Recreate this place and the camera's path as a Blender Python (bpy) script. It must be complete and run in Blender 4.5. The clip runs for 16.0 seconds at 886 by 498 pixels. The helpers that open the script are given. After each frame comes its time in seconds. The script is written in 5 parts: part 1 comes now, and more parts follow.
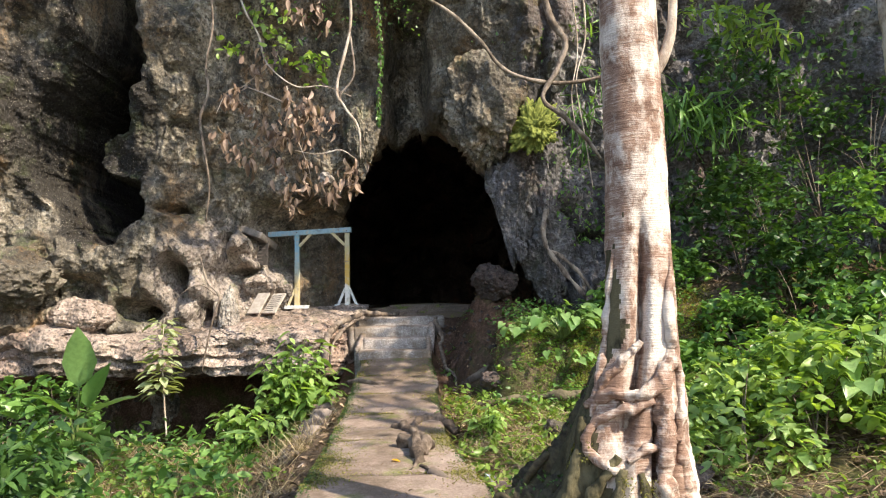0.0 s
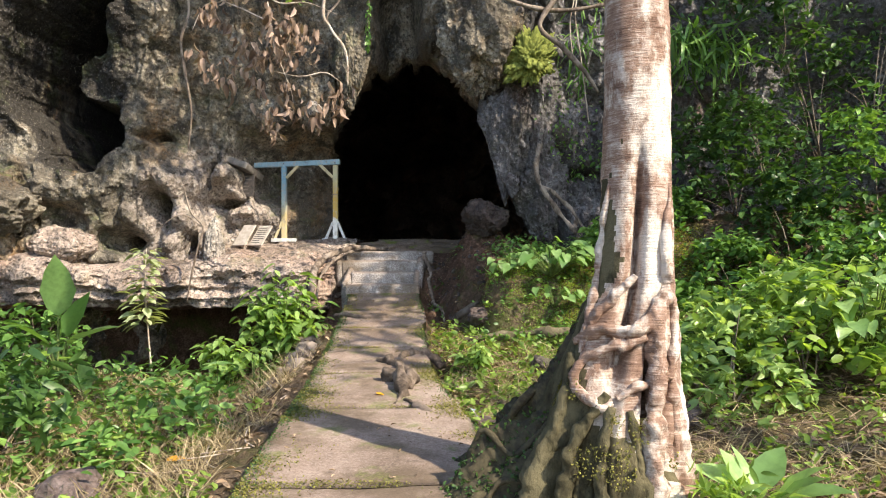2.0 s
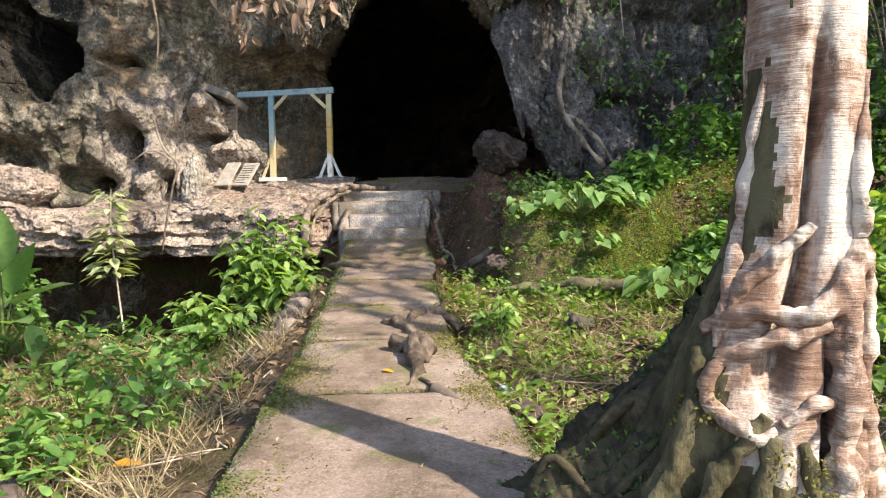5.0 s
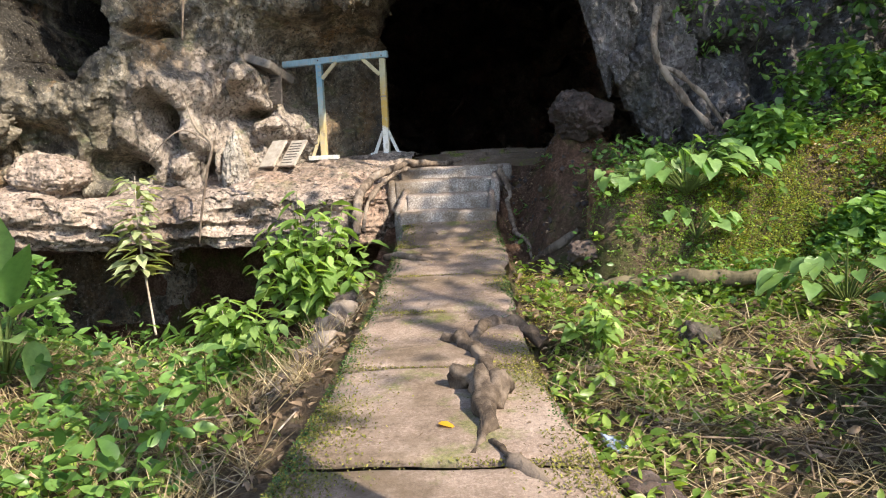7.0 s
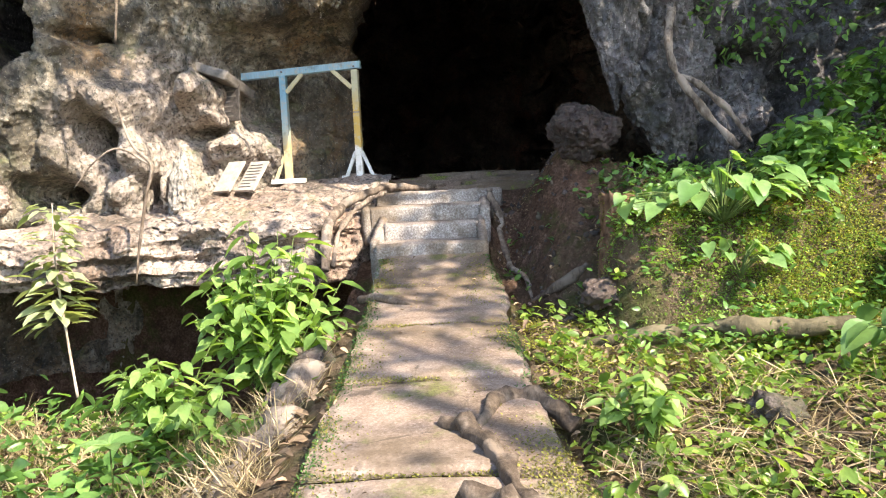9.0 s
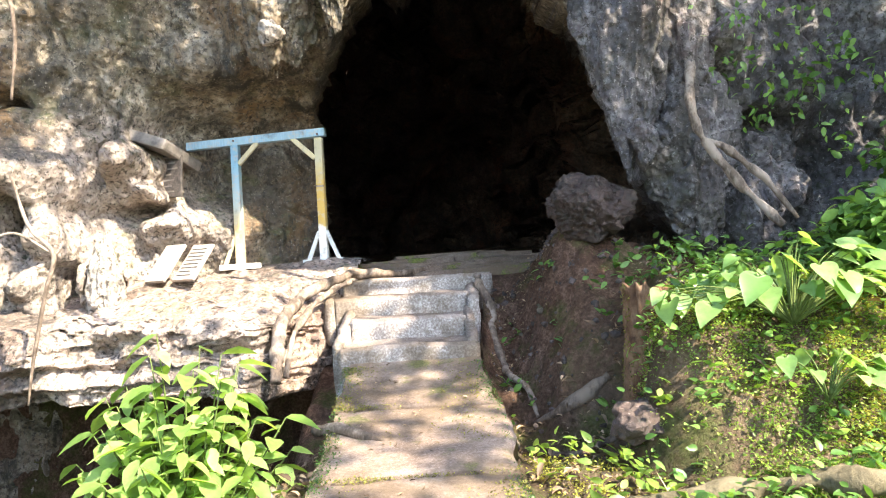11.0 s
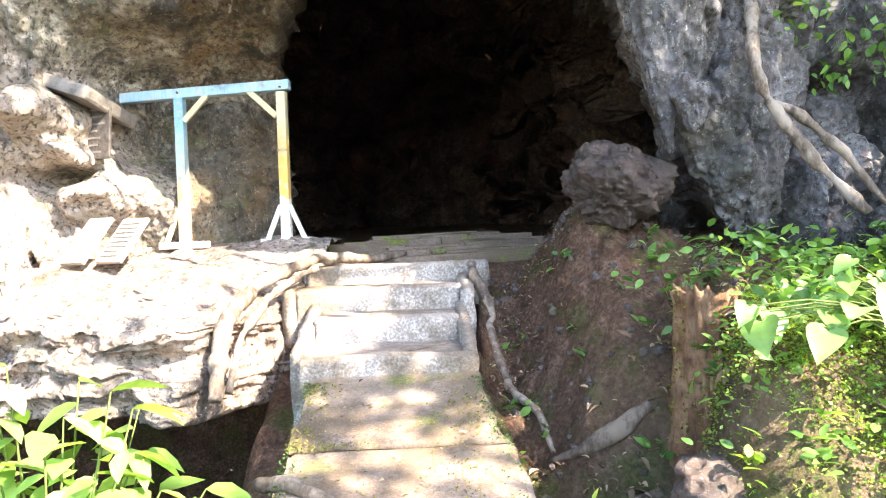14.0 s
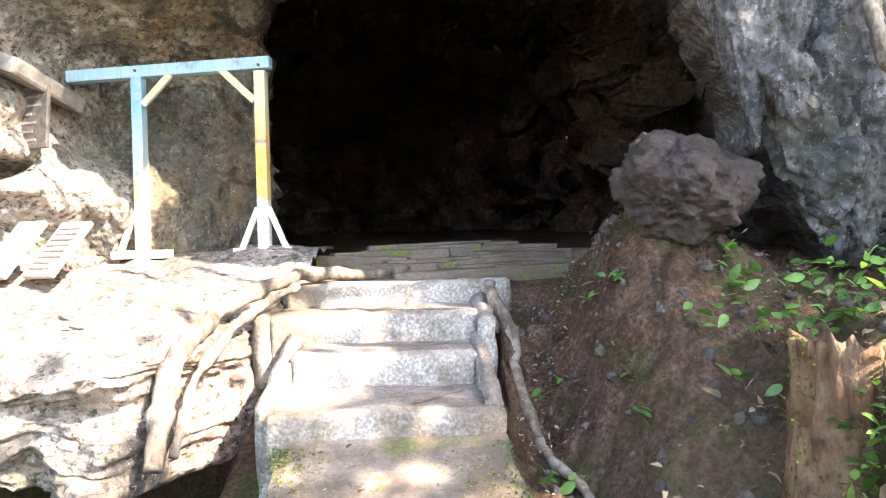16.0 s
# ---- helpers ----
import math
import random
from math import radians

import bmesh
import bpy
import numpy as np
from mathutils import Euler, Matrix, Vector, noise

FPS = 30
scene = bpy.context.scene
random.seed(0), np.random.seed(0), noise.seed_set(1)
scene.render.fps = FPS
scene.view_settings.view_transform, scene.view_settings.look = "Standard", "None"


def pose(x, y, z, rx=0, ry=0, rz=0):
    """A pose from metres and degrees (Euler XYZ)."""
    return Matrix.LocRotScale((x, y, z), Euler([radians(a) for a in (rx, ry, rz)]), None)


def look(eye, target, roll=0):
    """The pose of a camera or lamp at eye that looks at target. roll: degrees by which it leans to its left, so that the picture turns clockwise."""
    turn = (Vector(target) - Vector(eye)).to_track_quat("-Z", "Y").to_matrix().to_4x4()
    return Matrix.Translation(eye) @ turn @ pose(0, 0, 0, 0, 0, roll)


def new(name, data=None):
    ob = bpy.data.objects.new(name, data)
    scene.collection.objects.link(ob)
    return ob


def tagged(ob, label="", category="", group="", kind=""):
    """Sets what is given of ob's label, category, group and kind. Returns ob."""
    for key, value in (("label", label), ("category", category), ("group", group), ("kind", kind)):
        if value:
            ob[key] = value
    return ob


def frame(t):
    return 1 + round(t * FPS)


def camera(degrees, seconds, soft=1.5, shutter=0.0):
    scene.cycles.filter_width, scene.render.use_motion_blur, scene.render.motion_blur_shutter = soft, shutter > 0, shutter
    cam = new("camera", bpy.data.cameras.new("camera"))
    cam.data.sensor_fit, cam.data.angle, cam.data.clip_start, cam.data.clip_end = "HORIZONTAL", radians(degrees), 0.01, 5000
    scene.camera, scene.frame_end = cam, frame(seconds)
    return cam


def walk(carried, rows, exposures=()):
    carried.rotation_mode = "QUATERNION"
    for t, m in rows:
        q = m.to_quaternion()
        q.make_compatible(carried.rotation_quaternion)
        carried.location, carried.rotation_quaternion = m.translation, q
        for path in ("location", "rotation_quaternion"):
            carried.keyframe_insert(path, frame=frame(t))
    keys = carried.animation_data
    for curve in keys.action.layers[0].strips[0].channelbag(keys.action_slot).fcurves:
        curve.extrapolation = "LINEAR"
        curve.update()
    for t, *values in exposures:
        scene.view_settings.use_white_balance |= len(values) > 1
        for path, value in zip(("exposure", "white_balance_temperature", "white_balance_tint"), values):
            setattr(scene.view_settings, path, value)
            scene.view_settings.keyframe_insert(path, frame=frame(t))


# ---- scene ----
cam = camera(65.8, 16.0, soft=1.1)
PATH = [
    (0, (-0.088, 0.078, 1.472), (-0.063, 2.066, 1.689), -1.2),
    (0.5, (-0.009, 0.131, 1.46), (0.105, 2.119, 1.639), -0.8),
    (1, (0.037, 0.184, 1.475), (0.039, 2.174, 1.678), -2.4),
    (1.5, (0.064, 0.219, 1.452), (0.025, 2.215, 1.576), -1.1),
    (2, (-0.053, 0.308, 1.432), (-0.005, 2.307, 1.468), -0.2),
    (2.5, (-0.219, 0.395, 1.432), (0.02, 2.38, 1.4), -0.1),
    (3, (-0.278, 0.552, 1.417), (-0.094, 2.542, 1.352), -1.1),
    (3.5, (-0.274, 0.927, 1.428), (-0.231, 2.925, 1.349), -0.5),
    (3.7, (-0.268, 1.031, 1.442), (-0.202, 3.027, 1.332), 0.0),
    (5.8, (-0.183, 2.216, 1.448), (-0.134, 4.208, 1.279), -1.1),
    (6, (-0.202, 2.367, 1.482), (-0.081, 4.352, 1.271), 0.6),
    (6.5, (-0.212, 2.676, 1.502), (-0.071, 4.655, 1.245), -0.2),
    (7, (-0.191, 3.149, 1.499), (-0.347, 5.132, 1.285), -2.6),
    (7.5, (-0.275, 3.488, 1.5), (-0.365, 5.478, 1.32), -2.1),
    (8, (-0.366, 3.776, 1.51), (-0.269, 5.764, 1.309), -3.4),
    (8.5, (-0.381, 4.128, 1.496), (-0.497, 6.123, 1.426), -5.0),
    (9, (-0.415, 4.431, 1.508), (-0.487, 6.424, 1.363), -2.8),
    (9.5, (-0.505, 4.755, 1.524), (-0.372, 6.742, 1.343), 0.1),
    (10, (-0.504, 5.142, 1.528), (-0.475, 7.142, 1.566), -1.6),
    (10.2, (-0.487, 5.3, 1.549), (-0.493, 7.299, 1.621), -3.0),
    (12.3, (-0.624, 6.65, 1.858), (-0.581, 8.649, 1.9), -3.4),
    (12.5, (-0.668, 6.741, 1.866), (-0.532, 8.734, 1.941), -2.9),
    (13, (-0.709, 6.87, 1.862), (-0.461, 8.854, 1.917), -1.4),
    (13.5, (-0.623, 7.056, 1.84), (-0.363, 9.038, 1.905), -4.0),
    (14, (-0.596, 7.229, 1.808), (-0.517, 9.228, 1.788), -2.2),
    (14.5, (-0.621, 7.562, 1.814), (-0.572, 9.559, 1.722), -2.6),
    (15, (-0.719, 7.78, 1.893), (-0.511, 9.769, 1.845), -2.0),
    (15.5, (-0.688, 8.144, 1.903), (-0.586, 10.14, 1.956), -2.2),
    (16, (-0.648, 8.419, 1.896), (-0.563, 10.418, 1.883), -1.5),
]
EXPOSURES = [(0.0, 1.43), (5.0, 1.45), (6.6, 1.38), (7.4, 1.66), (8.5, 1.95), (9.5, 2.2), (10.2, 2.3), (12.3, 3.3), (16.0, 3.4)]
walk(cam, [(t, look(eye, target, roll)) for t, eye, target, roll in PATH], EXPOSURES)


# ---- sky and sun ----
SUN_WAY = Vector((-0.56, 0.49, -0.67)).normalized()
world = bpy.data.worlds.new("sky")
scene.world = world
world.use_nodes = True
wn = world.node_tree
sky = wn.nodes.new("ShaderNodeTexSky")
sky.sky_type, sky.sun_disc = "NISHITA", False
sky.sun_elevation = math.asin(-SUN_WAY.z)
sky.sun_rotation = math.atan2(-SUN_WAY.x, -SUN_WAY.y)
wn.links.new(sky.outputs[0], wn.nodes["Background"].inputs[0])
wn.nodes["Background"].inputs[1].default_value = 0.15
sun = new("sun", bpy.data.lights.new("sun", "SUN"))
sun.data.energy, sun.data.angle, sun.data.color = 3.7, radians(0.55), (1.0, 0.885, 0.71)
sun.matrix_world = look((0, 0, 0), SUN_WAY)

# ---- noise and mesh helpers ----
RNG = np.random.default_rng(7)


def ss(a, b, x):
    t = np.clip((np.asarray(x, float) - a) / (b - a), 0, 1)
    return t * t * (3 - 2 * t)


def lattice(i, j, k, seed):
    h = (i * 374761393 + j * 668265263 + k * 2147483647 + seed * 144665) & 0xFFFFFFFF
    h = ((h ^ (h >> 13)) * 1274126177) & 0xFFFFFFFF
    h = ((h ^ (h >> 16)) * 2246822519) & 0xFFFFFFFF
    return ((h ^ (h >> 15)) & 0xFFFF) / 32767.5 - 1.0


def vnoise(p, seed=0):
    p = np.asarray(p, float)
    c = np.floor(p).astype(np.int64)
    f = p - c
    u = f * f * f * (f * (f * 6 - 15) + 10)
    out = 0
    for a in (0, 1):
        for b in (0, 1):
            for g in (0, 1):
                w = (u[..., 0] if a else 1 - u[..., 0]) * (u[..., 1] if b else 1 - u[..., 1]) * (u[..., 2] if g else 1 - u[..., 2])
                out = out + w * lattice(c[..., 0] + a, c[..., 1] + b, c[..., 2] + g, seed)
    return out


def fbm(p, scale, octaves=4, gain=0.5, seed=0, ridged=False):
    p = np.asarray(p, float) * scale
    total, amp = 0, 1.0
    for o in range(octaves):
        n = vnoise(p * 2 ** o + 17.3 * o, seed + o)
        total = total + amp * ((1 - 2 * np.abs(n)) if ridged else n)
        amp *= gain
    return total


def xyz(*a):
    return np.stack(np.broadcast_arrays(*[np.asarray(v, float) for v in a]), -1)


def raw_mesh(name, verts, faces, mat, smooth=True):
    """A mesh from arrays: verts (n, 3), faces (m, 3 or 4)."""
    verts, faces = np.asarray(verts, np.float32), np.asarray(faces, np.int32)
    me = bpy.data.meshes.new(name)
    k = faces.shape[1]
    me.vertices.add(len(verts))
    me.vertices.foreach_set("co", verts.ravel())
    me.loops.add(faces.size)
    me.loops.foreach_set("vertex_index", faces.ravel())
    me.polygons.add(len(faces))
    me.polygons.foreach_set("loop_start", np.arange(0, faces.size, k, dtype=np.int32))
    me.polygons.foreach_set("use_smooth", np.full(len(faces), smooth))
    me.update(calc_edges=True)
    me.validate()
    me.materials.append(mat)
    return me


def grid_faces(nu, nv, wrap=False):
    i, j = np.meshgrid(np.arange(nu - 1), np.arange(nv if wrap else nv - 1), indexing="ij")
    j2 = (j + 1) % nv
    return np.stack([i * nv + j, (i + 1) * nv + j, (i + 1) * nv + j2, i * nv + j2], -1).reshape(-1, 4)


def put(name, me, parent=None, label="", **tags):
    ob = new(name, me)
    if parent:
        ob.parent = parent
    if label or tags:
        tagged(ob, label, **tags)
    return ob


def part(name, bm, material, parent, label=""):
    me = bpy.data.meshes.new(name)
    bm.to_mesh(me)
    bm.free()
    me.materials.append(material)
    return put(name, me, parent, label)


def thing(name, place, label, category, group="", turn=0):
    ob = new(name)
    ob.empty_display_size = 0.1
    ob.matrix_basis = pose(*place, 0, 0, turn)
    return tagged(ob, label, category, group)


def spline(points, n):
    """Catmull-Rom through the points: n samples."""
    p = np.asarray(points, float)
    p = np.vstack([2 * p[0] - p[1], p, 2 * p[-1] - p[-2]])
    t = np.linspace(0, len(p) - 3 - 1e-6, n)
    i = t.astype(int)
    f = (t - i)[:, None]
    a, b, c, d = p[i], p[i + 1], p[i + 2], p[i + 3]
    return 0.5 * (2 * b + (c - a) * f + (2 * a - 5 * b + 4 * c - d) * f ** 2 + (3 * b - a - 3 * c + d) * f ** 3)


def tube_arrays(points, radii, sides=10, n=None, rough=0.12, seed=0, bumps=6.0):
    points = np.asarray(points, float)
    length = np.sum(np.linalg.norm(np.diff(points, axis=0), axis=1))
    n = n or max(6, int(length / 0.05))
    r = np.interp(np.linspace(0, 1, n), np.linspace(0, 1, len(radii)), radii)
    c = spline(points, n)
    d = np.gradient(c, axis=0)
    d /= np.linalg.norm(d, axis=1)[:, None] + 1e-9
    up = np.array([0.0, 0.0, 1.0]) if abs(d[:, 2]).mean() < 0.8 else np.array([0.0, 1.0, 0.0])
    s = np.cross(d, up)
    s /= np.linalg.norm(s, axis=1)[:, None] + 1e-9
    v = np.cross(s, d)
    a = np.linspace(0, 2 * np.pi, sides, endpoint=False)
    ring = s[:, None] * np.cos(a)[None, :, None] + v[:, None] * np.sin(a)[None, :, None]
    p = c[:, None] + ring * r[:, None, None]
    k = 1 + rough * fbm(p, bumps, 3, seed=seed)
    p = c[:, None] + ring * (r[:, None] * k)[..., None]
    verts = np.vstack([p.reshape(-1, 3), c[:1], c[-1:]])
    f = grid_faces(n, sides, True)
    j = np.arange(sides)
    j2 = (j + 1) % sides
    m = n * sides
    caps = np.vstack([np.stack([j, j2, j * 0 + m, j * 0 + m], -1), np.stack([j2 + (n - 1) * sides, j + (n - 1) * sides, j * 0 + m + 1, j * 0 + m + 1], -1)])
    return verts, f, caps


def tubes_mesh(name, specs, mat, **kw):
    """One mesh of several tubes: specs of (points, radii)."""
    vs, ts, base = [], [], 0
    for s, (points, radii) in enumerate(specs):
        v, f, c = tube_arrays(points, radii, seed=s, **kw)
        vs.append(v)
        tri = np.vstack([f[:, [0, 1, 2]], f[:, [0, 2, 3]], c[:, :3]])
        ts.append(tri + base)
        base += len(v)
    return raw_mesh(name, np.vstack(vs), np.vstack(ts), mat)


def lump_mesh(name, size, mat, seed=0, rough=0.25, scale=1.6, detail=5, squash=None, fine=0.05):
    """A rock: a displaced sphere of half-axes size."""
    bm = bmesh.new()
    bmesh.ops.create_icosphere(bm, subdivisions=detail, radius=1)
    v = np.array([q.co[:] for q in bm.verts])
    size = np.array(size, float)
    k = 1 + rough * fbm(v + seed * 3.1, scale, 4, 0.55, seed) + fine * fbm(v + seed, scale * 5, 3, 0.6, seed + 9, True)
    v = v * k[:, None] * size
    if squash:
        v[:, 2] = np.maximum(v[:, 2], squash)
    for q, co in zip(bm.verts, v):
        q.co = co
    for f in bm.faces:
        f.smooth = True
    me = bpy.data.meshes.new(name)
    bm.to_mesh(me)
    bm.free()
    me.materials.append(mat)
    return me


def bevel_box(size, bevel=0.006, cuts=0):
    bm = bmesh.new()
    bmesh.ops.create_cube(bm, size=1, matrix=Matrix.Diagonal((*size, 1)))
    bmesh.ops.bevel(bm, geom=bm.edges[:], offset=bevel, segments=2, affect="EDGES", profile=0.6)
    return bm


# ---- materials ----
class Nodes:
    def __init__(self, name, rough=0.8, spec=0.3):
        self.m = bpy.data.materials.new(name)
        self.m.use_nodes = True
        self.t = self.m.node_tree
        self.b = self.t.nodes["Principled BSDF"]
        self.b.inputs["Roughness"].default_value = rough
        self.b.inputs["Specular IOR Level"].default_value = spec
        self.geo = self.t.nodes.new("ShaderNodeNewGeometry")

    def link(self, a, b):
        self.t.links.new(a, b)

    def noise(self, scale, detail=4, rough=0.55, stretch=None, offset=0.0):
        n = self.t.nodes.new("ShaderNodeTexNoise")
        n.inputs["Scale"].default_value, n.inputs["Detail"].default_value, n.inputs["Roughness"].default_value = scale, detail, rough
        mp = self.t.nodes.new("ShaderNodeMapping")
        mp.inputs["Scale"].default_value = stretch or (1, 1, 1)
        mp.inputs["Location"].default_value = (offset, offset * 0.7, -offset)
        self.link(self.geo.outputs["Position"], mp.inputs["Vector"])
        self.link(mp.outputs[0], n.inputs["Vector"])
        return n.outputs["Fac"]

    def voronoi(self, scale, feature="F1"):
        n = self.t.nodes.new("ShaderNodeTexVoronoi")
        n.feature = feature
        n.inputs["Scale"].default_value = scale
        self.link(self.geo.outputs["Position"], n.inputs["Vector"])
        return n.outputs["Distance"]

    def ramp(self, fac, *stops):
        r = self.t.nodes.new("ShaderNodeValToRGB")
        e = r.color_ramp.elements
        while len(e) < len(stops):
            e.new(0.5)
        for el, (at, col) in zip(e, stops):
            el.position = at
            el.color = (*col, 1) if isinstance(col, tuple) else (col, col, col, 1)
        self.link(fac, r.inputs[0])
        return r.outputs[0]

    def mix(self, fac, a, b, kind="MIX"):
        n = self.t.nodes.new("ShaderNodeMix")
        n.data_type, n.blend_type = "RGBA", kind
        for sock, val in ((n.inputs[0], fac), (n.inputs[6], a), (n.inputs[7], b)):
            if isinstance(val, (int, float)):
                sock.default_value = val
            elif isinstance(val, tuple):
                sock.default_value = (*val, 1)
            else:
                self.link(val, sock)
        return n.outputs[2]

    def math(self, op, a, b=0.0):
        n = self.t.nodes.new("ShaderNodeMath")
        n.operation = op
        for sock, val in ((n.inputs[0], a), (n.inputs[1], b)):
            if isinstance(val, (int, float)):
                sock.default_value = val
            else:
                self.link(val, sock)
        return n.outputs[0]

    def axis(self, which, source="Position"):
        n = self.t.nodes.new("ShaderNodeSeparateXYZ")
        self.link(self.geo.outputs[source], n.inputs[0])
        return n.outputs["XYZ".index(which)]

    def random(self, island=True):
        if island:
            return self.geo.outputs["Random Per Island"]
        n = self.t.nodes.new("ShaderNodeObjectInfo")
        return n.outputs["Random"]

    def done(self, colour, bump=None, strength=0.4, distance=0.03):
        self.link(colour, self.b.inputs["Base Color"])
        if bump is not None:
            n = self.t.nodes.new("ShaderNodeBump")
            n.inputs["Strength"].default_value, n.inputs["Distance"].default_value = strength, distance
            self.link(bump, n.inputs["Height"])
            self.link(n.outputs[0], self.b.inputs["Normal"])
        return self.m


def rock_material(name, dark, mid, light, ochre=0.5, black=0.5, moss=0.2, pink=(0.36, 0.2, 0.13), flow=None, dark_at=None):
    n = Nodes(name, 0.88, 0.25)
    big, fine = n.noise(0.9, 5, 0.6), n.noise(9, 6, 0.7, None, 3.0)
    c = n.ramp(n.mix(0.5, big, fine), (0.35, dark), (0.5, mid), (0.66, light))
    stain = n.ramp(n.noise(0.7, 5, 0.65, (1, 1, 0.5), 5.0), (0.52, 0.0), (0.68, ochre))
    c = n.mix(stain, c, pink)
    lich = n.ramp(n.noise(2.6, 7, 0.72, (1, 1, 0.45), 9.0), (0.5, 0.0), (0.6, black))
    c = n.mix(lich, c, (0.035, 0.034, 0.03))
    blot = n.ramp(n.noise(0.55, 6, 0.62, (1, 1, 0.6), 40.0), (0.5, 0.0), (0.62, 0.8 * black))
    c = n.mix(blot, c, (0.05, 0.042, 0.033))
    if flow:
        d = n.t.nodes.new("ShaderNodeVectorMath")
        d.operation = "DISTANCE"
        n.link(n.geo.outputs["Position"], d.inputs[0])
        d.inputs[1].default_value = flow
        near = n.math("ADD", d.outputs["Value"], n.math("MULTIPLY", n.noise(1.6, 6, 0.7, None, 30.0), 2.2))
        c = n.mix(n.ramp(n.math("MULTIPLY", near, 0.25), (0.5, 0.75), (0.68, 0.0)), c, n.ramp(n.noise(11, 6, 0.7, None, 17.0), (0.32, (0.2, 0.162, 0.138)), (0.55, (0.39, 0.325, 0.285)), (0.72, (0.56, 0.495, 0.45))))
    # near-black patch round one centre in x and z, with a noisy edge
    if dark_at:
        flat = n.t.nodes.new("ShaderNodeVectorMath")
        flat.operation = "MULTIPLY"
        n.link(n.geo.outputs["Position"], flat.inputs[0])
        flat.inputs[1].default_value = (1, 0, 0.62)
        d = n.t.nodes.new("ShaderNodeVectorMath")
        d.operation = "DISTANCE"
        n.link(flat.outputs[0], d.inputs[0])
        d.inputs[1].default_value = (dark_at[0], 0, 0.62 * dark_at[2])
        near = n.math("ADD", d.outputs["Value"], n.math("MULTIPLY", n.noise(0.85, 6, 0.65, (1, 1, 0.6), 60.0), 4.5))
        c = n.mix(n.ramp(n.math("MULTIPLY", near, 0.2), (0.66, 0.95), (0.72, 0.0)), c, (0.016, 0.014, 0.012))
    pits = n.ramp(n.noise(20, 5, 0.75, None, 2.0), (0.4, 0.9), (0.48, 0.0))
    c = n.mix(pits, c, (0.05, 0.045, 0.04))
    specks = n.ramp(n.noise(34, 4, 0.7, None, 12.0), (0.6, 0.0), (0.68, 0.5))
    c = n.mix(specks, c, tuple(min(0.8, 1.25 * v) for v in light))
    mo = n.math("MULTIPLY", n.ramp(n.noise(1.3, 6, 0.7, None, 21.0), (0.55, 0.0), (0.68, moss)), n.ramp(n.axis("Z", "Normal"), (0.0, 0.35), (0.7, 1.0)))
    c = n.mix(mo, c, (0.1, 0.13, 0.03))
    h = n.mix(0.5, n.mix(0.5, n.noise(7, 8, 0.72, (1, 1, 0.7)), n.noise(24, 6, 0.7)), n.voronoi(13))
    return n.done(c, h, 0.95, 0.085)


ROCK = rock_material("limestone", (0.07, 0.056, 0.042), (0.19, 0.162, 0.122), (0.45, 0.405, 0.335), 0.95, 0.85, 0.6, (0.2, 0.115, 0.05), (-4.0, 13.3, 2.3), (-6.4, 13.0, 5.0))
PALE_ROCK = rock_material("pale_limestone", (0.2, 0.175, 0.15), (0.36, 0.32, 0.28), (0.56, 0.51, 0.46), 0.4, 0.5, 0.2, (0.3, 0.19, 0.11))
DARK_BROWN_ROCK = rock_material("dark_brown_rock", (0.045, 0.035, 0.033), (0.11, 0.082, 0.074), (0.23, 0.185, 0.175), 0.4, 0.5, 0.4, (0.15, 0.075, 0.05))
GREY_ROCK = rock_material("dark_speckled_limestone", (0.045, 0.04, 0.042), (0.125, 0.115, 0.118), (0.36, 0.34, 0.335), 0.5, 0.6, 0.3, (0.16, 0.085, 0.06))
STRATA = rock_material("pinkish_shelf_rock", (0.14, 0.105, 0.085), (0.34, 0.265, 0.22), (0.52, 0.44, 0.38), 0.55, 0.55, 0.35, (0.3, 0.17, 0.115))


def soil_material():
    n = Nodes("soil", 0.95, 0.1)
    c = n.ramp(n.mix(0.5, n.noise(2.2, 6, 0.65), n.noise(22, 5, 0.7)), (0.32, (0.05, 0.035, 0.024)), (0.52, (0.15, 0.108, 0.072)), (0.72, (0.3, 0.23, 0.16)))
    far = n.ramp(n.math("MULTIPLY", n.math("SUBTRACT", n.axis("Y"), 10.4), 0.6), (0.0, 0.0), (1.0, 0.85))
    c = n.mix(far, c, n.ramp(n.mix(0.55, n.noise(5, 6, 0.7, None, 4.0), n.noise(30, 5, 0.75, None, 44.0)), (0.38, (0.035, 0.019, 0.013)), (0.5, (0.115, 0.062, 0.042)), (0.62, (0.27, 0.17, 0.122))))
    mo = n.ramp(n.noise(1.6, 6, 0.7, None, 8.0), (0.5, 0.0), (0.62, 0.6))
    c = n.mix(mo, c, n.ramp(n.noise(40, 3), (0.3, (0.035, 0.055, 0.012)), (0.7, (0.1, 0.14, 0.03))))
    return n.done(c, n.mix(0.5, n.noise(9, 8, 0.75), n.noise(38, 5, 0.75)), 1.0, 0.1)


